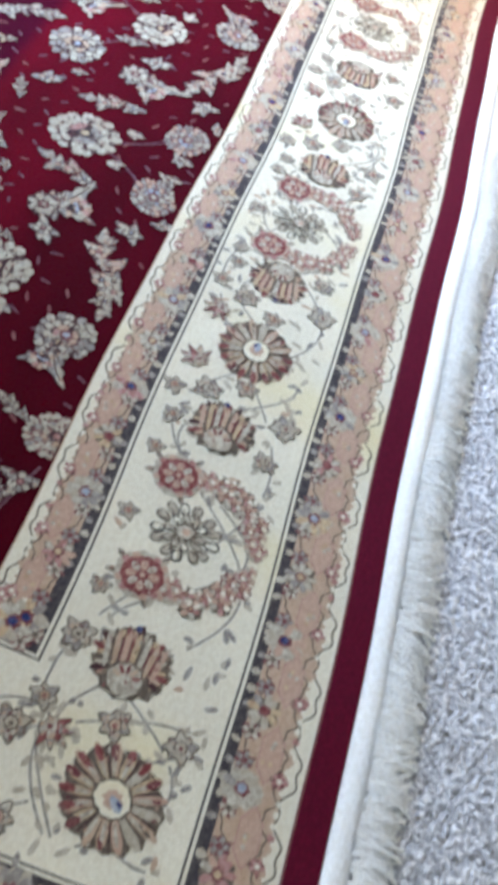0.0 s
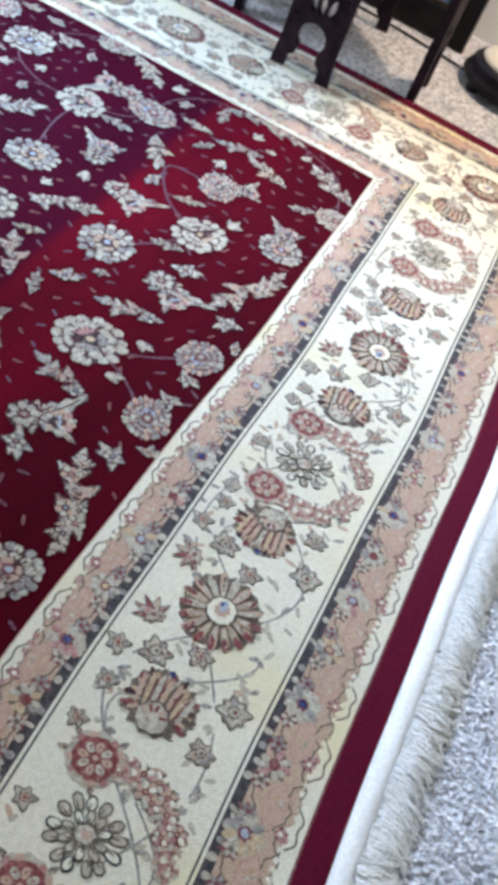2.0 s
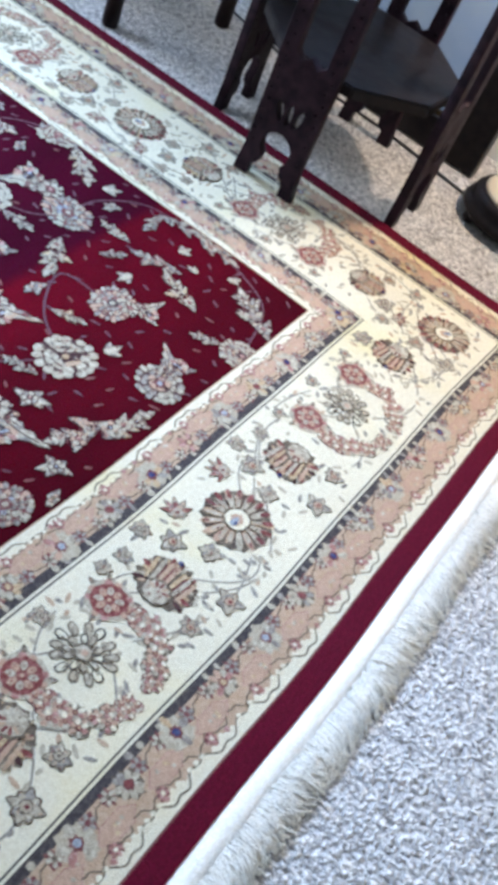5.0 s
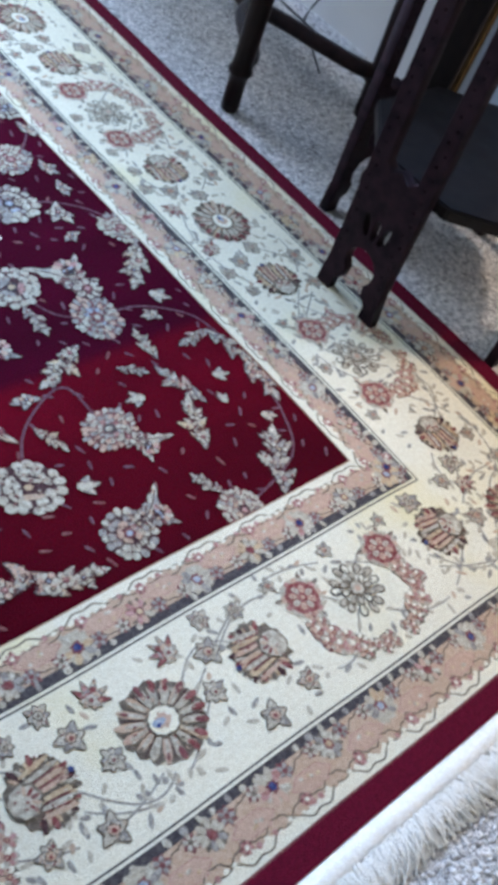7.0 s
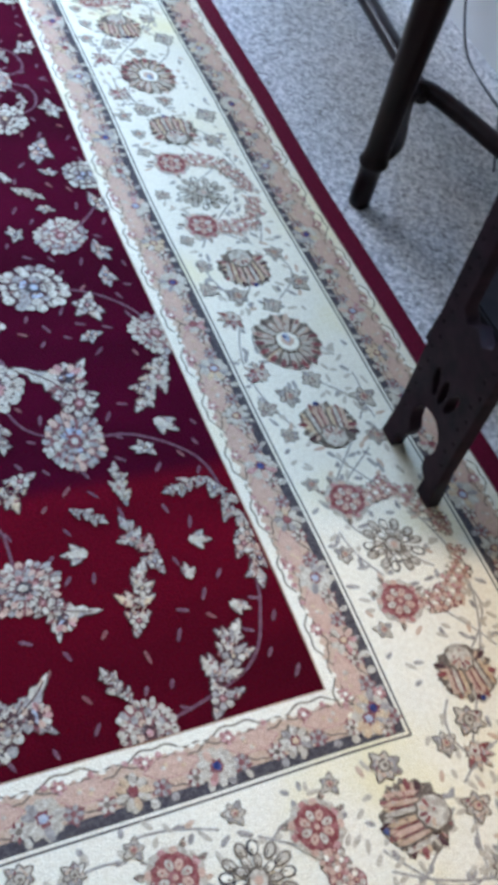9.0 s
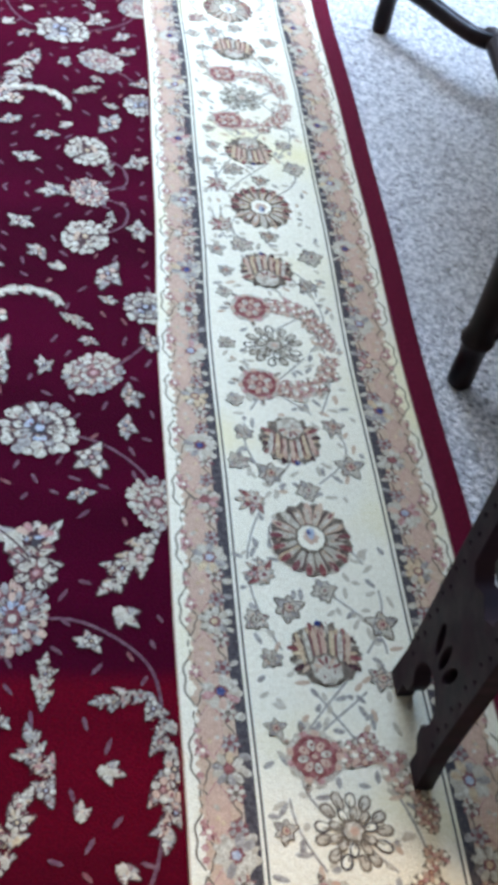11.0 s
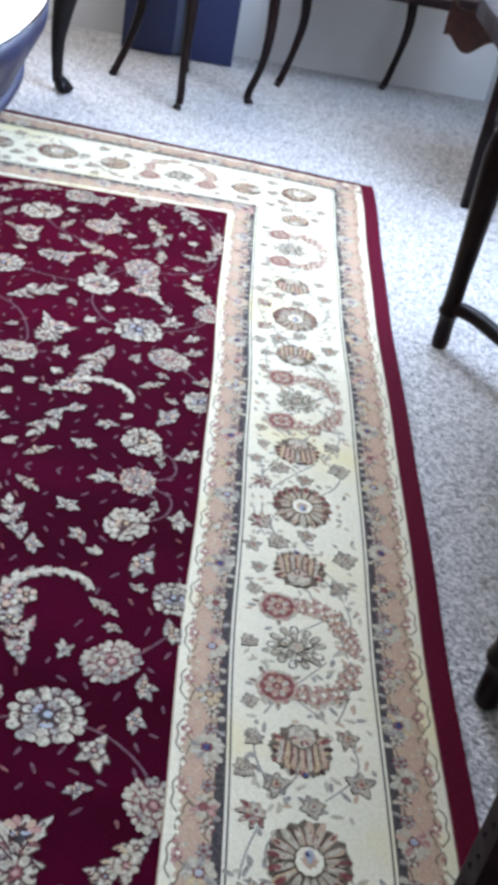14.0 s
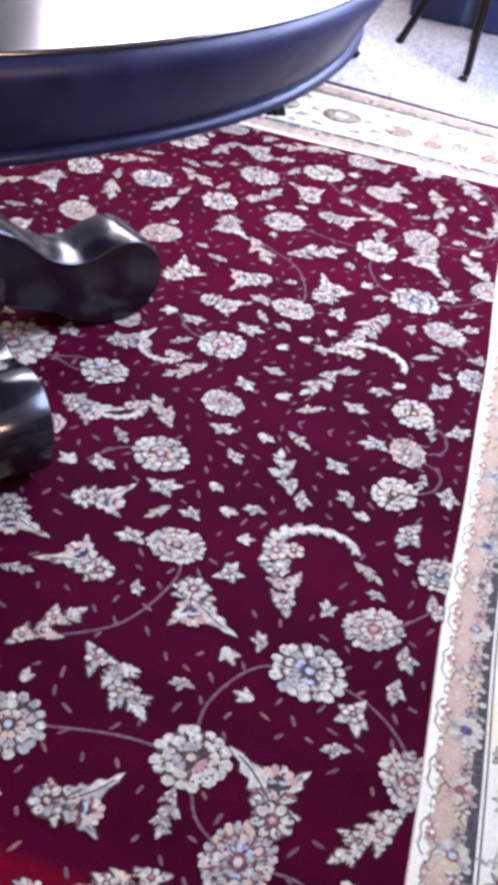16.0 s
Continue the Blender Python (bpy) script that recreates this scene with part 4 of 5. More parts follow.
def m_lily(v):
    """A small opened flower: brick petals to one side, tan ones to the other, all with a dark rim."""
    bm = bmesh.new()
    for i in range(9):
        a = radians(-150 + 37 * i)
        front = abs(i - 4) < 3
        blade(bm, -0.22, 0, a, (0.98 if front else 0.66) - 0.05 * abs(i - 4), 0.135, ((BRICK, ROSE, BRICK, TAN) if front else (TAN, IVORY))[i % (4 if front else 2)], 1 + i % 2, rim=OLIVE, e=0.04)
    star(bm, -0.24, 0, 0.26, 7, 0.78, IVORY, 4, 0, 0.12)
    star(bm, -0.24, 0, 0.13, 5, 0.75, STEM, 5)
    return bm


def m_bud(v):
    """A small leafy bud in dark outline with a little coloured heart."""
    bm = bmesh.new()
    n = (6, 7, 5, 8)[v % 4]
    for i in range(n):
        a = 2 * math.pi * i / n + 0.3
        blade(bm, 0, 0, a + rnd.uniform(-0.15, 0.15), 0.98 if i % 2 == 0 else 0.80, 0.27, (TAUPE, IVORY, PALE)[(i + v) % 3], 1, rim=OLIVE, e=0.09)
    star(bm, 0, 0, 0.42, n, 0.8, OLIVE, 3, 0.3, 0.1)
    star(bm, 0, 0, 0.32, 7, 0.8, (TAN, TAUPE, PINK, TAUPE)[v % 4], 4)
    star(bm, 0.05, 0, 0.16, 5, 0.75, (BRICK, OLIVE, BRICK, STEM)[v % 4], 5)
    return bm


SHAPES = {}
for kind, maker, count in (("rosette", m_rosette, 12), ("sprig", m_sprig, 8), ("lily_spray", m_tulip, 6), ("crescent_leaf", m_sickle, 2), ("floret", m_floret, 8), ("red_rose", m_rose, 2), ("red_floret", m_redfloret, 4), ("striped_flower", m_feather, 4), ("palmette", m_palmette, 2), ("grey_rosette", m_greyrose, 2), ("red_lily", m_lily, 2), ("bud", m_bud, 6)):
    SHAPES[kind] = []
    for v in range(count):
        bm = maker(v)
        bmesh.ops.remove_doubles(bm, verts=bm.verts, dist=1e-6)
        SHAPES[kind].append(mesh_of(bm, kind, WOOL))
placed = []


def motif(kind, x, y, r, turn=0.0, v=0, inside=False):
    """Lays one motif on the rug; inside cuts it off at the edge of the field."""
    if kind in ("rosette", "sprig", "floret"):
        r *= 0.92
    me = SHAPES[kind][v % len(SHAPES[kind])]
    lift = 0.0003 if r > 0.03 else 0.0005
    m = Matrix.Translation((*fit_to_view(x, y), 0)) @ Matrix.Rotation(radians(turn), 4, "Z") @ Matrix.Diagonal((r, r, 1, 1))
    placed.append((x, y, r))
    loose = kind in ("red_floret", "grey_rosette", "sprig", "floret")
    if inside and (abs(x - CX) + r > HX or abs(y - CY) + r > HY):
        bm = bmesh.new()
        bm.from_mesh(me)
        bmesh.ops.transform(bm, matrix=m, verts=bm.verts)
        for sx, sy in ((1, 0), (-1, 0), (0, 1), (0, -1)):
            bmesh.ops.bisect_plane(bm, geom=bm.verts[:] + bm.edges[:] + bm.faces[:], plane_co=(CX + sx * (HX if sx > 0 else 0.925 * HX) - sx * 0.001, CY + sy * (HY - 0.001), 0), plane_no=(sx, sy, 0), clear_outer=True)
        ob = part(kind, bm, WOOL, rug)
        ob.location.z = lift
        if loose:
            ob["kind"] = "stuff"
        return ob
    ob = new(kind, me)
    ob.parent = rug
    ob.matrix_local = Matrix.Translation((0, 0, lift)) @ m
    if loose:
        ob["kind"] = "stuff"
    return ob


def fourfold(kind, x, y, r, turn, v):
    """The field repeats itself in a mirror across both of its middle lines."""
    for sx in ((1, -1) if abs(x - CX) > 0.02 else (1,)):
        for sy in ((1, -1) if abs(y - CY) > 0.02 else (1,)):
            a = turn if sx > 0 else 180 - turn
            motif(kind, CX + (x - CX) * sx, CY + (y - CY) * sy, r, a if sy > 0 else -a, v, True)


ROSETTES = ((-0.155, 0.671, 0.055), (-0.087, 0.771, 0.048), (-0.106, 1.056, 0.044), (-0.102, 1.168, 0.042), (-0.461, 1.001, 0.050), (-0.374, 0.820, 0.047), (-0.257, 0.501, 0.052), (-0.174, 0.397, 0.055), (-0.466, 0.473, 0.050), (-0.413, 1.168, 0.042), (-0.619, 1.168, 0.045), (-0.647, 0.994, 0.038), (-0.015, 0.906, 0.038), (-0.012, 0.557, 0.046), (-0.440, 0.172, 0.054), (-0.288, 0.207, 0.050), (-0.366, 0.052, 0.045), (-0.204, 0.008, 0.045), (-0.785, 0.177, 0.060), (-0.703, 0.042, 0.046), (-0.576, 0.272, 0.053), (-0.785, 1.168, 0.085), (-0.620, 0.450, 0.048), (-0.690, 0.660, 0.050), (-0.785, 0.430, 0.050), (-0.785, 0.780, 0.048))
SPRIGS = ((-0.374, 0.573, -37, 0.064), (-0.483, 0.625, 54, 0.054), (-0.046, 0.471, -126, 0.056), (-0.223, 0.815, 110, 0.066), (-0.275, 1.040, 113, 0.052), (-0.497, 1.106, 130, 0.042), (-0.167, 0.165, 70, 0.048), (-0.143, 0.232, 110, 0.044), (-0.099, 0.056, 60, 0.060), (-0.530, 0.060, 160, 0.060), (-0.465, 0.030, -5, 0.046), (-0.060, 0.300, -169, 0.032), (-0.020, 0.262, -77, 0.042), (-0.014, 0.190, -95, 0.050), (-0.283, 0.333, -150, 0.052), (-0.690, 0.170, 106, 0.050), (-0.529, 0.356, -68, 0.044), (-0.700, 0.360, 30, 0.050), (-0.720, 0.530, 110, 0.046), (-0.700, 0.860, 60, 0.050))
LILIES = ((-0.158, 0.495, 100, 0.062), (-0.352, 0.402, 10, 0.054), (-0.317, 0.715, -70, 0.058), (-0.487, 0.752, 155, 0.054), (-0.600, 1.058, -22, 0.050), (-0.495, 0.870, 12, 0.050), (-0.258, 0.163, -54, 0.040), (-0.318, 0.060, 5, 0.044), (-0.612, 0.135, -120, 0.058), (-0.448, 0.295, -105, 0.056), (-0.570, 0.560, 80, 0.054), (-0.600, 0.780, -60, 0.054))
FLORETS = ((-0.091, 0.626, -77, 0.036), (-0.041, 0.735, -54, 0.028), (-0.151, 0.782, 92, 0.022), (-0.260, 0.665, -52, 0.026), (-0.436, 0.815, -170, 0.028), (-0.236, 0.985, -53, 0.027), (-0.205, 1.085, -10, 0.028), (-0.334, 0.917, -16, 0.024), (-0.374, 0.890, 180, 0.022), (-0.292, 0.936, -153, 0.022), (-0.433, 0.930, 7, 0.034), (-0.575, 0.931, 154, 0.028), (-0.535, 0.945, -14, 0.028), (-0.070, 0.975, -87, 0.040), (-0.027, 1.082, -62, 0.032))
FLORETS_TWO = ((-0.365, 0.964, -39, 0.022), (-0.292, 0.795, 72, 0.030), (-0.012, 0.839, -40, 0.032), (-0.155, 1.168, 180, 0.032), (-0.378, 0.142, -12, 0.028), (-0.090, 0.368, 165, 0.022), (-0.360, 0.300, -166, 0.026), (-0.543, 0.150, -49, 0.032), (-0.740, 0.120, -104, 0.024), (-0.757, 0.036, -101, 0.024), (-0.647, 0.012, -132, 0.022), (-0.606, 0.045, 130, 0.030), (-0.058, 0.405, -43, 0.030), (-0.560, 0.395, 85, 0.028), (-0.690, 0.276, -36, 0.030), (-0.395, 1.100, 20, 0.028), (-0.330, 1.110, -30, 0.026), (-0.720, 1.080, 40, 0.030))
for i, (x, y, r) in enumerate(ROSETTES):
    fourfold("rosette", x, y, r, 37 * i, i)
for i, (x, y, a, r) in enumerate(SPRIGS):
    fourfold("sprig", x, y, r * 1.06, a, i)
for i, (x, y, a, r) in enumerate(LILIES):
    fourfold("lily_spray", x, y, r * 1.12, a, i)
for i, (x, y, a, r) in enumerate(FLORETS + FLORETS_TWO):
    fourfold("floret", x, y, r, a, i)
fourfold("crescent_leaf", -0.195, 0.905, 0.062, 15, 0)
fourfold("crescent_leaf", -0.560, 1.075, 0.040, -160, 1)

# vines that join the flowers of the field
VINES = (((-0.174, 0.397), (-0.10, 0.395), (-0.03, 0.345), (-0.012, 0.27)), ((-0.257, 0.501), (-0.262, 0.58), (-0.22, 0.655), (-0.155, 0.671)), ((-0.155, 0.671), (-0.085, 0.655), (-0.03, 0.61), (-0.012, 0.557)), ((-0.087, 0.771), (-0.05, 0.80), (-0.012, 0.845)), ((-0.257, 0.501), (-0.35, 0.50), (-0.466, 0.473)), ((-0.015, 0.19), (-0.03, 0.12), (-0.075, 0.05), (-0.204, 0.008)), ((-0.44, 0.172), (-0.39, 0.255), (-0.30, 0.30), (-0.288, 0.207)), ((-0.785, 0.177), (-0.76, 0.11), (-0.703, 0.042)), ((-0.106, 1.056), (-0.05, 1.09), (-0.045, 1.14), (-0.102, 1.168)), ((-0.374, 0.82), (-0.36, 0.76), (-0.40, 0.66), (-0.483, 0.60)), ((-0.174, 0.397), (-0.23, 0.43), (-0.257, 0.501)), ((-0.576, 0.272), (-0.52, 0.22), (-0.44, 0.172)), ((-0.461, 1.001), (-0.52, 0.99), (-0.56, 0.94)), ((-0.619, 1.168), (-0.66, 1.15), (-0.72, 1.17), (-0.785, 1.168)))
# small buds and leaves that fill the gaps between the large heads
fill = random.Random(23)
tries = 0
while tries < 520:
    tries += 1
    x, y = fill.uniform(-0.74, -0.04), fill.uniform(0.04, 1.13)
    reach = fill.uniform(0.017, 0.029)
    if all((x - a) ** 2 + (y - c) ** 2 > (0.95 * (d + reach)) ** 2 for a, c, d in placed):
        fourfold("floret" if tries % 2 else "sprig", x, y, reach * (1.0 if tries % 2 else 1.25), fill.uniform(0, 360), tries)

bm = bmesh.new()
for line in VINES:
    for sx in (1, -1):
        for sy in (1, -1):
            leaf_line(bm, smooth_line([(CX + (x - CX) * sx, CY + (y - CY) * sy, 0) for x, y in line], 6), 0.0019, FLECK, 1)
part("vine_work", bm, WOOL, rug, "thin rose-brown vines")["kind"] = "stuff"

# flecks: pairs of small leaves strewn between the flowers
bm = bmesh.new()
clear = [(p[0], p[1], p[2] * 0.85) for p in placed]
done = 0
for _ in range(9000):
    x, y = CX + rnd.uniform(0, HX - 0.012), CY - rnd.uniform(0, HY - 0.012)
    if any((x - a) ** 2 + (y - b) ** 2 < (c + 0.008) ** 2 for a, b, c in clear):
        continue
    a = rnd.choice((0.9, 1.2, 2.2, 2.7, 1.9)) + rnd.uniform(-0.2, 0.2)
    s = rnd.uniform(0.0065, 0.0105)
    for sx in (1, -1):
        for sy in (1, -1):
            petal(bm, CX + (x - CX) * sx, CY + (y - CY) * sy, a if sx * sy > 0 else math.pi - a, -s, s, 0.0030, (FLECK, FLECK, FLECK, STEM)[done % 4], 1, 6)
    clear.append((x, y, 0.020))
    done += 1
    if done > 330:
        break
part("fleck_work", bm, WOOL, rug, "small pale leaf flecks")["kind"] = "stuff"


# ---- the border ----
def on_side(side, t, n):
    """A point t along a side and n outside the field; the side's own outward angle comes with it."""
    if side == 0:
        return CX + HX + n, t, 0
    if side == 1:
        return CX - HX - n, t, 180
    if side == 2:
        return t, CY - HY - n, -90
    return t, CY + HY + n, 90


def lay(kind, side, t, n, r, turn=0.0, v=0):
    x, y, out = on_side(side, t, n)
    motif(kind, x, y, r, out + turn, v)


def wreath(side, t, flip, i):
    lay("grey_rosette", side, t, 0.165, 0.043, 10 * i, i)
    for s in (-1, 1):
        lay("red_rose", side, t + s * 0.077, 0.137, 0.0285, 20 * i, i)
        for k, (dt, n) in enumerate(((0.083, 0.172), (0.085, 0.196), (0.070, 0.218), (0.049, 0.234), (0.026, 0.244))):
            lay("red_floret", side, t + s * dt, n, (0.019, 0.022, 0.022, 0.020, 0.015)[k], 50 * k + 31 * i, k + i)
        lay("bud", side, t + s * 0.108, 0.100, 0.013, 0, 2 + i)
    lay("red_floret", side, t + 0.012 * flip, 0.246, 0.015, 0, i)
    lay("bud", side, t, 0.097, 0.014, 0, i)


def bouquet(side, t, flip, i):
    lay("palmette", side, t, 0.172, 0.056, 90 * flip, i)
    for s in (-1, 1):
        lay("red_lily", side, t + s * 0.052, 0.104, 0.027, 180 + 40 * s, i)
        lay("striped_flower", side, t + s * 0.157, 0.167, 0.042, -90 * s, i + (s > 0))
        lay("bud", side, t + s * 0.099, 0.133, 0.020, 0, i)
        lay("bud", side, t + s * 0.116, 0.093, 0.016, 0, i + 1)
        lay("bud", side, t + s * 0.117, 0.240, 0.021, 0, i + 2)
        lay("bud", side, t + s * 0.074, 0.178, 0.017, 0, i + 3)
        lay("bud", side, t + s * 0.165, 0.105, 0.014, 0, i + 5)
        lay("bud", side, t + s * 0.185, 0.228, 0.017, 0, i + 4)


for side in (0, 1):
    for i, t in enumerate((0.159, 0.846, 1.490, 2.177)):
        wreath(side, t, 1 if t < CY else -1, i)
    for i, t in enumerate((0.514, 1.168, 1.822)):
        bouquet(side, t, 1 if t < CY else -1, i)
for side in (2, 3):
    for i, t in enumerate((-0.145, -0.785, -1.425)):
        wreath(side, t, 1 if t < CX else -1, i)
    for i, t in enumerate((-0.478, -1.092)):
        bouquet(side, t, 1 if t < CX else -1, i)
for sx in (1, -1):
    for sy in (1, -1):
        for k, (kind, x, y, r, a) in enumerate((("striped_flower", 0.176, -0.022, 0.038, -90), ("bud", 0.150, -0.077, 0.020, 0), ("red_lily", 0.142, -0.117, 0.025, -60), ("striped_flower", 0.040, -0.160, 0.042, 180), ("bud", 0.112, -0.168, 0.019, 0), ("bud", 0.030, -0.100, 0.020, 0), ("bud", 0.110, -0.095, 0.016, 0), ("palmette", 0.185, -0.190, 0.054, -45), ("bud", 0.240, -0.100, 0.018, 0), ("bud", 0.110, -0.235, 0.018, 0), ("bud", 0.225, -0.045, 0.015, 0))):
            motif(kind, CX + (HX + x) * sx, CY - (HY - y) * sy, r, (a if sx > 0 else 180 - a) * sy, k)

# pale tendrils and leaves on the cream ground
bm = bmesh.new()
for side, lo, hi in ((0, -0.24, 2.576), (1, -0.24, 2.576), (2, -1.81, 0.24), (3, -1.81, 0.24)):
    for base, amp, wave, shift in ((0.165, 0.075, 8.9, 0.6), (0.175, 0.070, 13.1, 2.2), (0.180, 0.060, 21.0, 0.2)):
        pts = []
        k = 0
        while lo + 0.012 * k < hi:
            t = lo + 0.012 * k
            x, y, _ = on_side(side, t, base + amp * math.sin(wave * t + shift))
            pts.append(Vector((*fit_to_view(x, y), 0.0002)))
            if k % 3 == 0:
                for s in (-1, 1):
                    a = rnd.uniform(0, 6.28)
                    petal(bm, pts[-1].x, pts[-1].y, a, 0.004, rnd.uniform(0.012, 0.024), 0.0038, rnd.choice((TAUPE, PALE, TAUPE)), 1, 6)
            k += 1
        for k in range(0, len(pts) - 9, 10):
            leaf_line(bm, pts[k:k + rnd.randrange(7, 11)], 0.0013, PALE, 1)
    for _ in range(int((hi - lo) * 240)):
        x, y, _a = on_side(side, rnd.uniform(lo, hi), rnd.uniform(0.088, 0.258))
        if all((x - a) ** 2 + (y - b) ** 2 > (c * 1.05) ** 2 for a, b, c in placed):
            petal(bm, x, y, rnd.uniform(0, 6.28), -0.007, rnd.uniform(0.004, 0.012), 0.0036, rnd.choice((TAUPE, PALE, TAUPE, PALE, TAN)), 1, 7)
part("tendril_work", bm, WOOL, rug, "pale grey tendrils and leaves")["kind"] = "stuff"

# guard bands: flower heads, cartouches, toothed dark lines and a curled thread in the ribbon
for name, inner, ribbon, teeth in (("inner_guard_bloom", 0.036, 0.008, 0.0635), ("outer_guard_bloom", 0.309, 0.337, 0.2825)):
    bm = bmesh.new()
    away = 1 if teeth > inner else -1
    for side, lo, hi in ((0, -inner, 2.336 + inner), (1, -inner, 2.336 + inner), (2, -1.57 - inner, inner), (3, -1.57 - inner, inner)):
        count = 2 * round((hi - lo) / 0.176)
        step = (hi - lo) / count
        for i in range(count + 1):
            t = lo + i * step
            x, y, out = on_side(side, t, inner + away * 0.010)
            x, y = fit_to_view(x, y)
            big = 0.0225 if i % 2 == 0 else 0.0185
            pool = ((GOLD, TAUPE, PALE, IVORY), (ROSE, PINK, TAUPE, IVORY), (PALE, IVORY, TAUPE, IVORY))[i % 3]
            star(bm, x, y, big, 10, 0.82, OLIVE if i % 2 else TAUPE, 1, rnd.random(), 0.15)
            for k in range(9):
                petal(bm, x, y, k * 0.698 + rnd.uniform(-0.15, 0.15), big * 0.25, big * rnd.uniform(0.92, 1.12), big * 0.25, rnd.choice(pool), 2, 7)
            star(bm, x, y, big * 0.40, 7, 0.75, STEM, 3, 0, 0.2)
            star(bm, x, y, big * 0.24, 5, 0.8, (NAVY, GOLD, BLUE, BRICK)[i % 4], 4)
            for dt, dn, r, m1, m2 in ((0.027, 0.014, 0.0105, PALE, STEM), (-0.026, 0.015, 0.0100, IVORY, OLIVE), (0.022, -0.015, 0.0085, ROSE, CREAM)):
                xx, yy, _a = on_side(side, t + dt + rnd.uniform(-0.003, 0.003), inner + away * dn)
                xx, yy = fit_to_view(xx, yy)
                star(bm, xx, yy, r * 1.12, 7, 0.7, STEM, 1, rnd.random(), 0.2)
                for k in range(5):
                    petal(bm, xx, yy, k * 1.257 + dt * 40, r * 0.15, r, r * 0.32, m1, 2, 6)
                star(bm, xx, yy, r * 0.35, 5, 0.8, m2, 3)
            if i == count:
                continue
            # pale cartouche between two heads, with a few dots on it
            xx, yy, _a = on_side(side, t + step / 2, inner - away * 0.004)
            xx, yy = fit_to_view(xx, yy)
            pts = []
            for k in range(18):
                a = 2 * math.pi * k / 18
                q = 1 + 0.10 * math.cos(6 * a)
                u, w = 0.027 * q * math.cos(a), 0.0115 * q * math.sin(a)
                pts.append((xx + w, yy + u) if side < 2 else (xx + u, yy + w))
            tuft(bm, [(xx + 1.06 * (px - xx), yy + 1.09 * (py - yy)) for px, py in pts], ROSE, 0.4)
            tuft(bm, pts, PINK, 1.3)
            for k in range(4):
                u, w = rnd.uniform(-0.013, 0.013), rnd.uniform(-0.006, 0.006)
                star(bm, xx + (w if side < 2 else u), yy + (u if side < 2 else w), 0.0030, 5, 0.7, (GOLD, IVORY, IVORY)[k % 3], 3, rnd.random(), 0.2)
        # white teeth biting into the dark line
        pitch = 0.021
        k = 0
        while lo + k * pitch < hi:
            if rnd.random() < 0.30:
                k += 1
                continue
            x, y, out = on_side(side, lo + k * pitch + rnd.uniform(-0.002, 0.002), teeth)
            x, y = fit_to_view(x, y)
            petal(bm, x, y, radians(out) + (0 if away > 0 else math.pi) + rnd.uniform(-0.5, 0.5), -0.006, rnd.uniform(0.003, 0.008), rnd.uniform(0.0034, 0.0062), (IVORY, PALE, TAUPE)[k % 3], 1, 7)
            k += 1
        # the curled thread, looping between ribbon and guard
        pts = []
        k = 0
        while lo + k * 0.004 < hi:
            t = lo + k * 0.004
            n = ribbon + away * (0.004 + 0.0045 * math.sin(2 * math.pi * t / step) + 0.002 * math.sin(6 * math.pi * t / step))
            x, y, _a = on_side(side, t, n)
            pts.append(Vector((*fit_to_view(x, y), 0.0002)))
            k += 1
        leaf_line(bm, pts, 0.0011, OLIVE, 1)
        # brown scrollwork winding along both edges of the band
        for dn, phase in ((-0.013, 0.0), (0.015, 1.7)):
            pts = []
            k = 0
            while lo + k * 0.004 < hi:
                t = lo + k * 0.004
                n = inner + away * (dn + 0.0036 * math.sin(4 * math.pi * t / step + phase) + 0.0016 * math.sin(10 * math.pi * t / step))
                x, y, _a = on_side(side, t, n)
                pts.append(Vector((*fit_to_view(x, y), 0.0002)))
                k += 1
            leaf_line(bm, pts, 0.0010, OLIVE, 1)
        k = 0
        while lo + k * 0.012 < hi:
            x, y, out = on_side(side, lo + k * 0.012, ribbon + away * 0.0085)
            x, y = fit_to_view(x, y)
            petal(bm, x, y, radians(out) + rnd.uniform(-0.6, 0.6), -0.0042, 0.0042, 0.0048, (CREAM, CREAM, CREAM, TAN, ROSE)[rnd.randrange(5)], 1, 6)
            k += 1
    part(name, bm, WOOL, rug, "tiny flower heads of the guard band")["kind"] = "stuff"

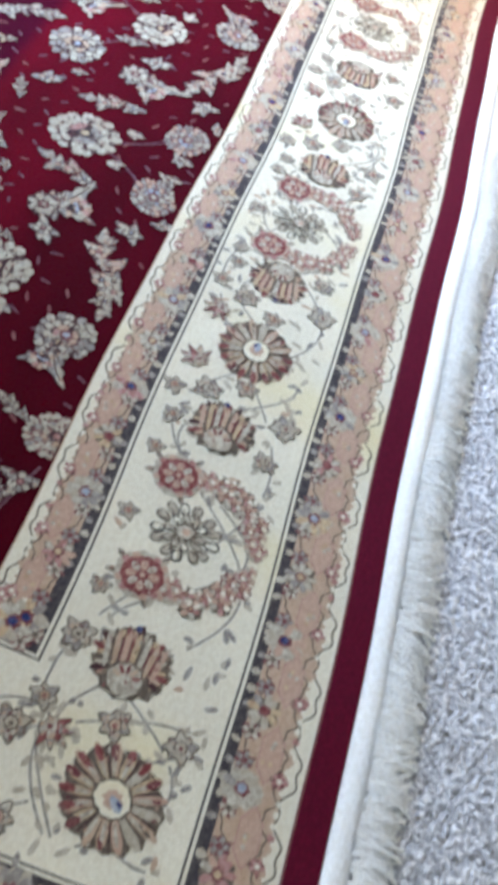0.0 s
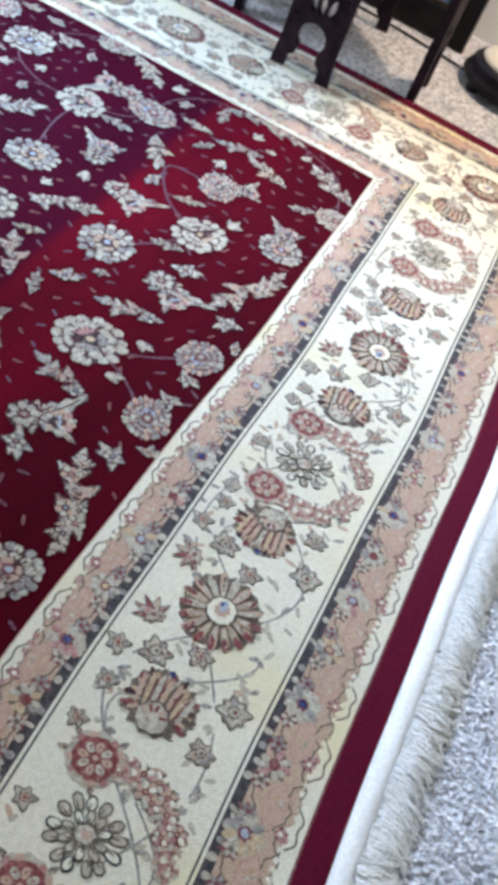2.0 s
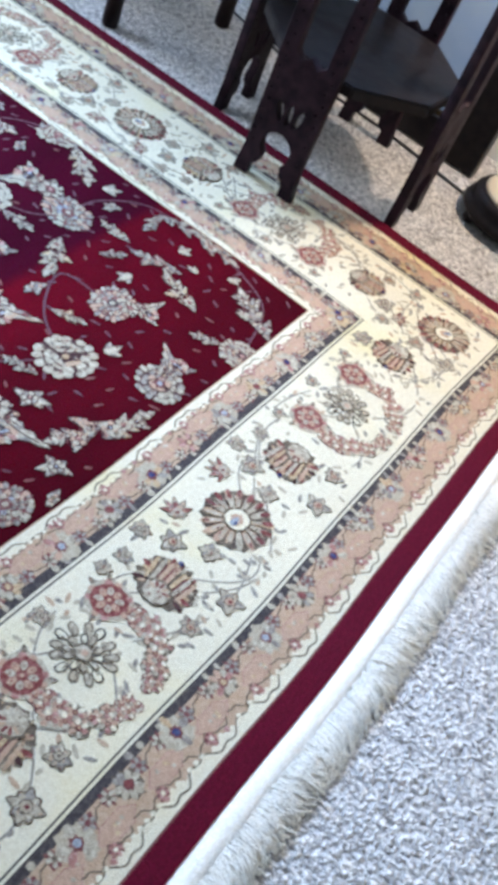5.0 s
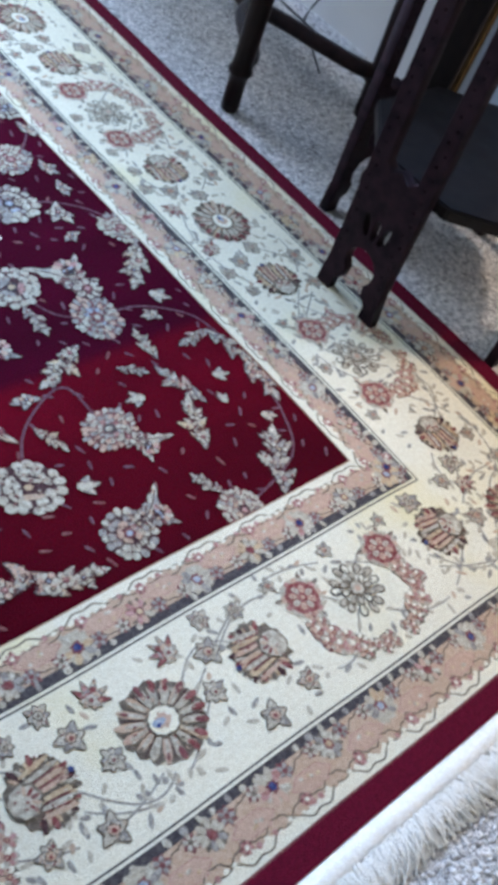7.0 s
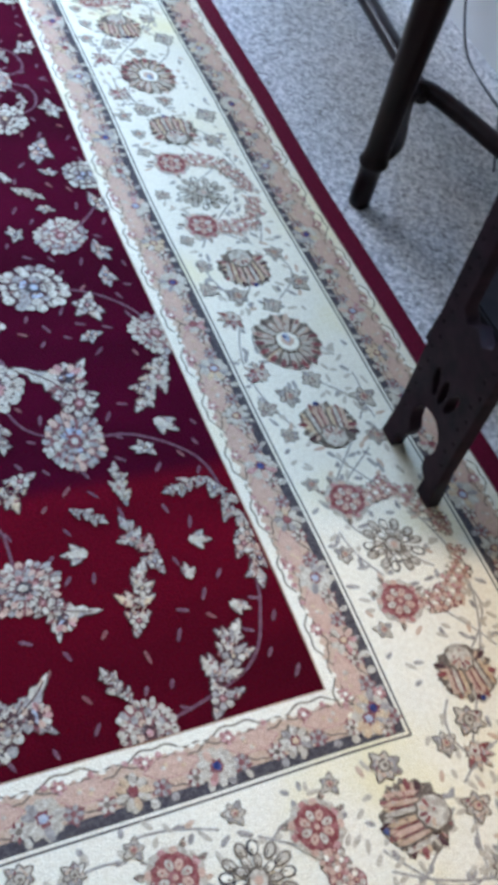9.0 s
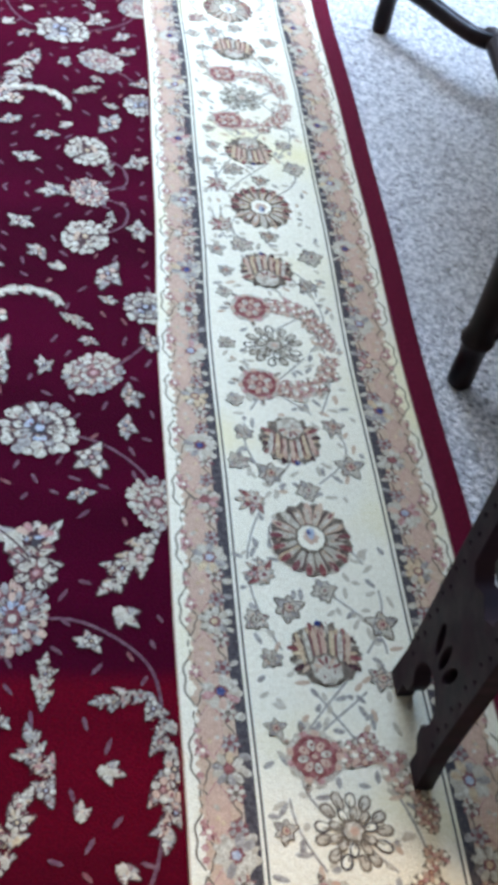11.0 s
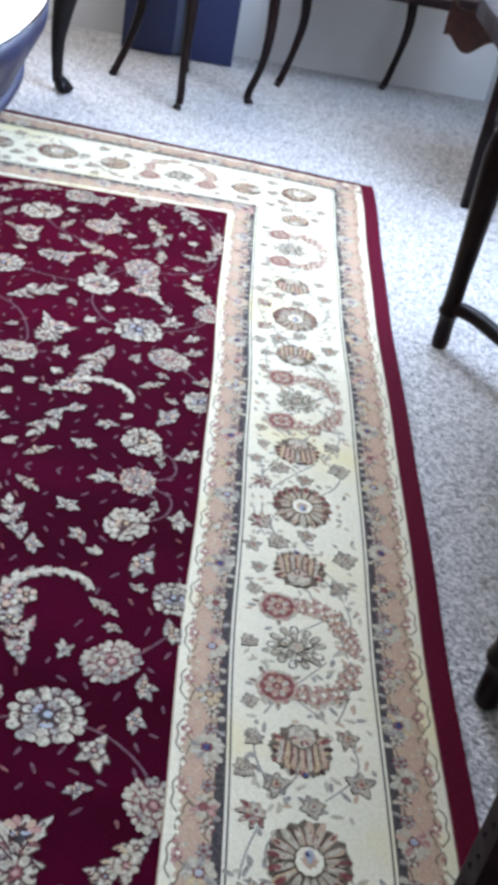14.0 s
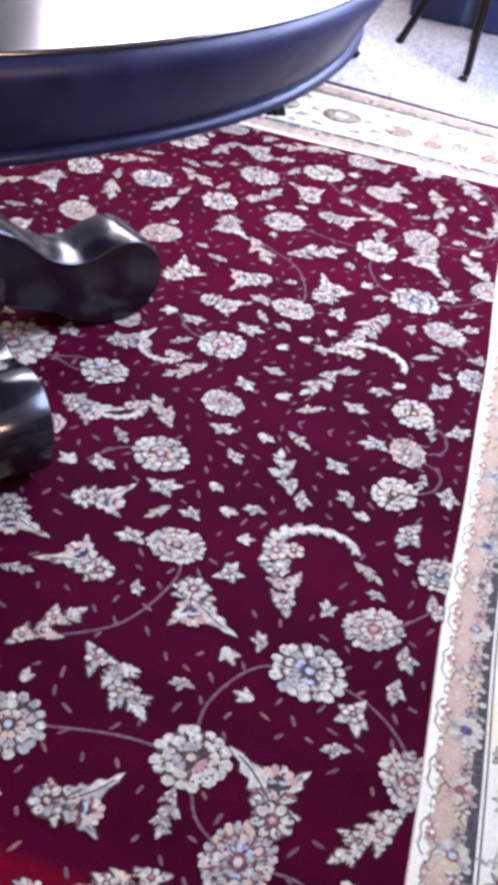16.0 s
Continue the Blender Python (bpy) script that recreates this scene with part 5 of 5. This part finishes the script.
# ---- fringe along both short ends ----
for side in (2, 3):
    sgn = -1 if side == 2 else 1
    y0 = CY + sgn * (HY + 0.377)
    deep = 0.036 if side == 2 else 0.012
    bm = bmesh.new()
    for i in range(60):
        xa, xb = CX - HX - 0.37 + i * 1.94 * (HX + 0.37) * 2 / 1.94 / 60, 0
        xb = xa + (HX + 0.37) * 2 / 60
        q = []
        for x in (xa, xb):
            yy = fit_to_view(x, y0)[1]
            q.append([bm.verts.new((x, yy + sgn * u * deep, z)) for u, z in ((0, FLOOR + 0.001), (0, -0.001), (0.5, 0.001 + 0.001 * math.sin(9 * x)), (1, -0.006), (1, FLOOR + 0.001))])
        for a, b in zip(range(4), range(1, 5)):
            bm.faces.new((q[0][a], q[1][a], q[1][b], q[0][b]))
    bmesh.ops.remove_doubles(bm, verts=bm.verts, dist=1e-5)
    part("selvage", bm, M_FRINGE if side == 2 else M_SLATE, rug, "thick off-white cotton selvage" if side == 2 else "", True)
    if side == 2:
        bm = bmesh.new()
        for i in range(120):
            xa = CX - HX - 0.35 + (2 * HX + 0.72) * i / 120
            xb = xa + (2 * HX + 0.72) / 120
            ya, yb = fit_to_view(xa, y0)[1] - deep, fit_to_view(xb, y0)[1] - deep
            oa, ob2 = 0.016 + 0.004 * math.sin(31 * xa), 0.016 + 0.004 * math.sin(31 * xb)
            bm.faces.new([bm.verts.new(q) for q in ((xa, ya + 0.004, -0.006), (xb, yb + 0.004, -0.006), (xb, yb - ob2, FLOOR + 0.0015), (xa, ya - oa, FLOOR + 0.0015))])
        for i in range(4200):
            x = CX - HX - 0.37 + (2 * HX + 0.74) * (i + rnd.random()) / 4200
            yy = fit_to_view(x, y0)[1] - deep + rnd.uniform(0.001, 0.012)
            ln = rnd.uniform(0.026, 0.044)
            lean = rnd.uniform(-0.5, 0.5) + 0.4 * math.sin(x * 23)
            w = rnd.uniform(0.0012, 0.0026)
            z0 = 0.0015 + rnd.uniform(-0.0015, 0.0025)
            rows = []
            for k in range(4):
                u = k / 3
                px, py = x + lean * ln * u * u, yy - ln * u
                pz = z0 + 0.003 * math.sin(math.pi * u) - (z0 - FLOOR - 0.002) * u * u
                rows.append([bm.verts.new((px - w, py, pz)), bm.verts.new((px, py, pz + 0.0016)), bm.verts.new((px + w, py, pz))])
            for a, b in zip(rows, rows[1:]):
                bm.faces.new((a[0], b[0], b[1], a[1])), bm.faces.new((a[1], b[1], b[2], a[2]))
        part("fringe", bm, M_FRINGE, rug, "short tangled off-white cotton fringe", True)["kind"] = "stuff"
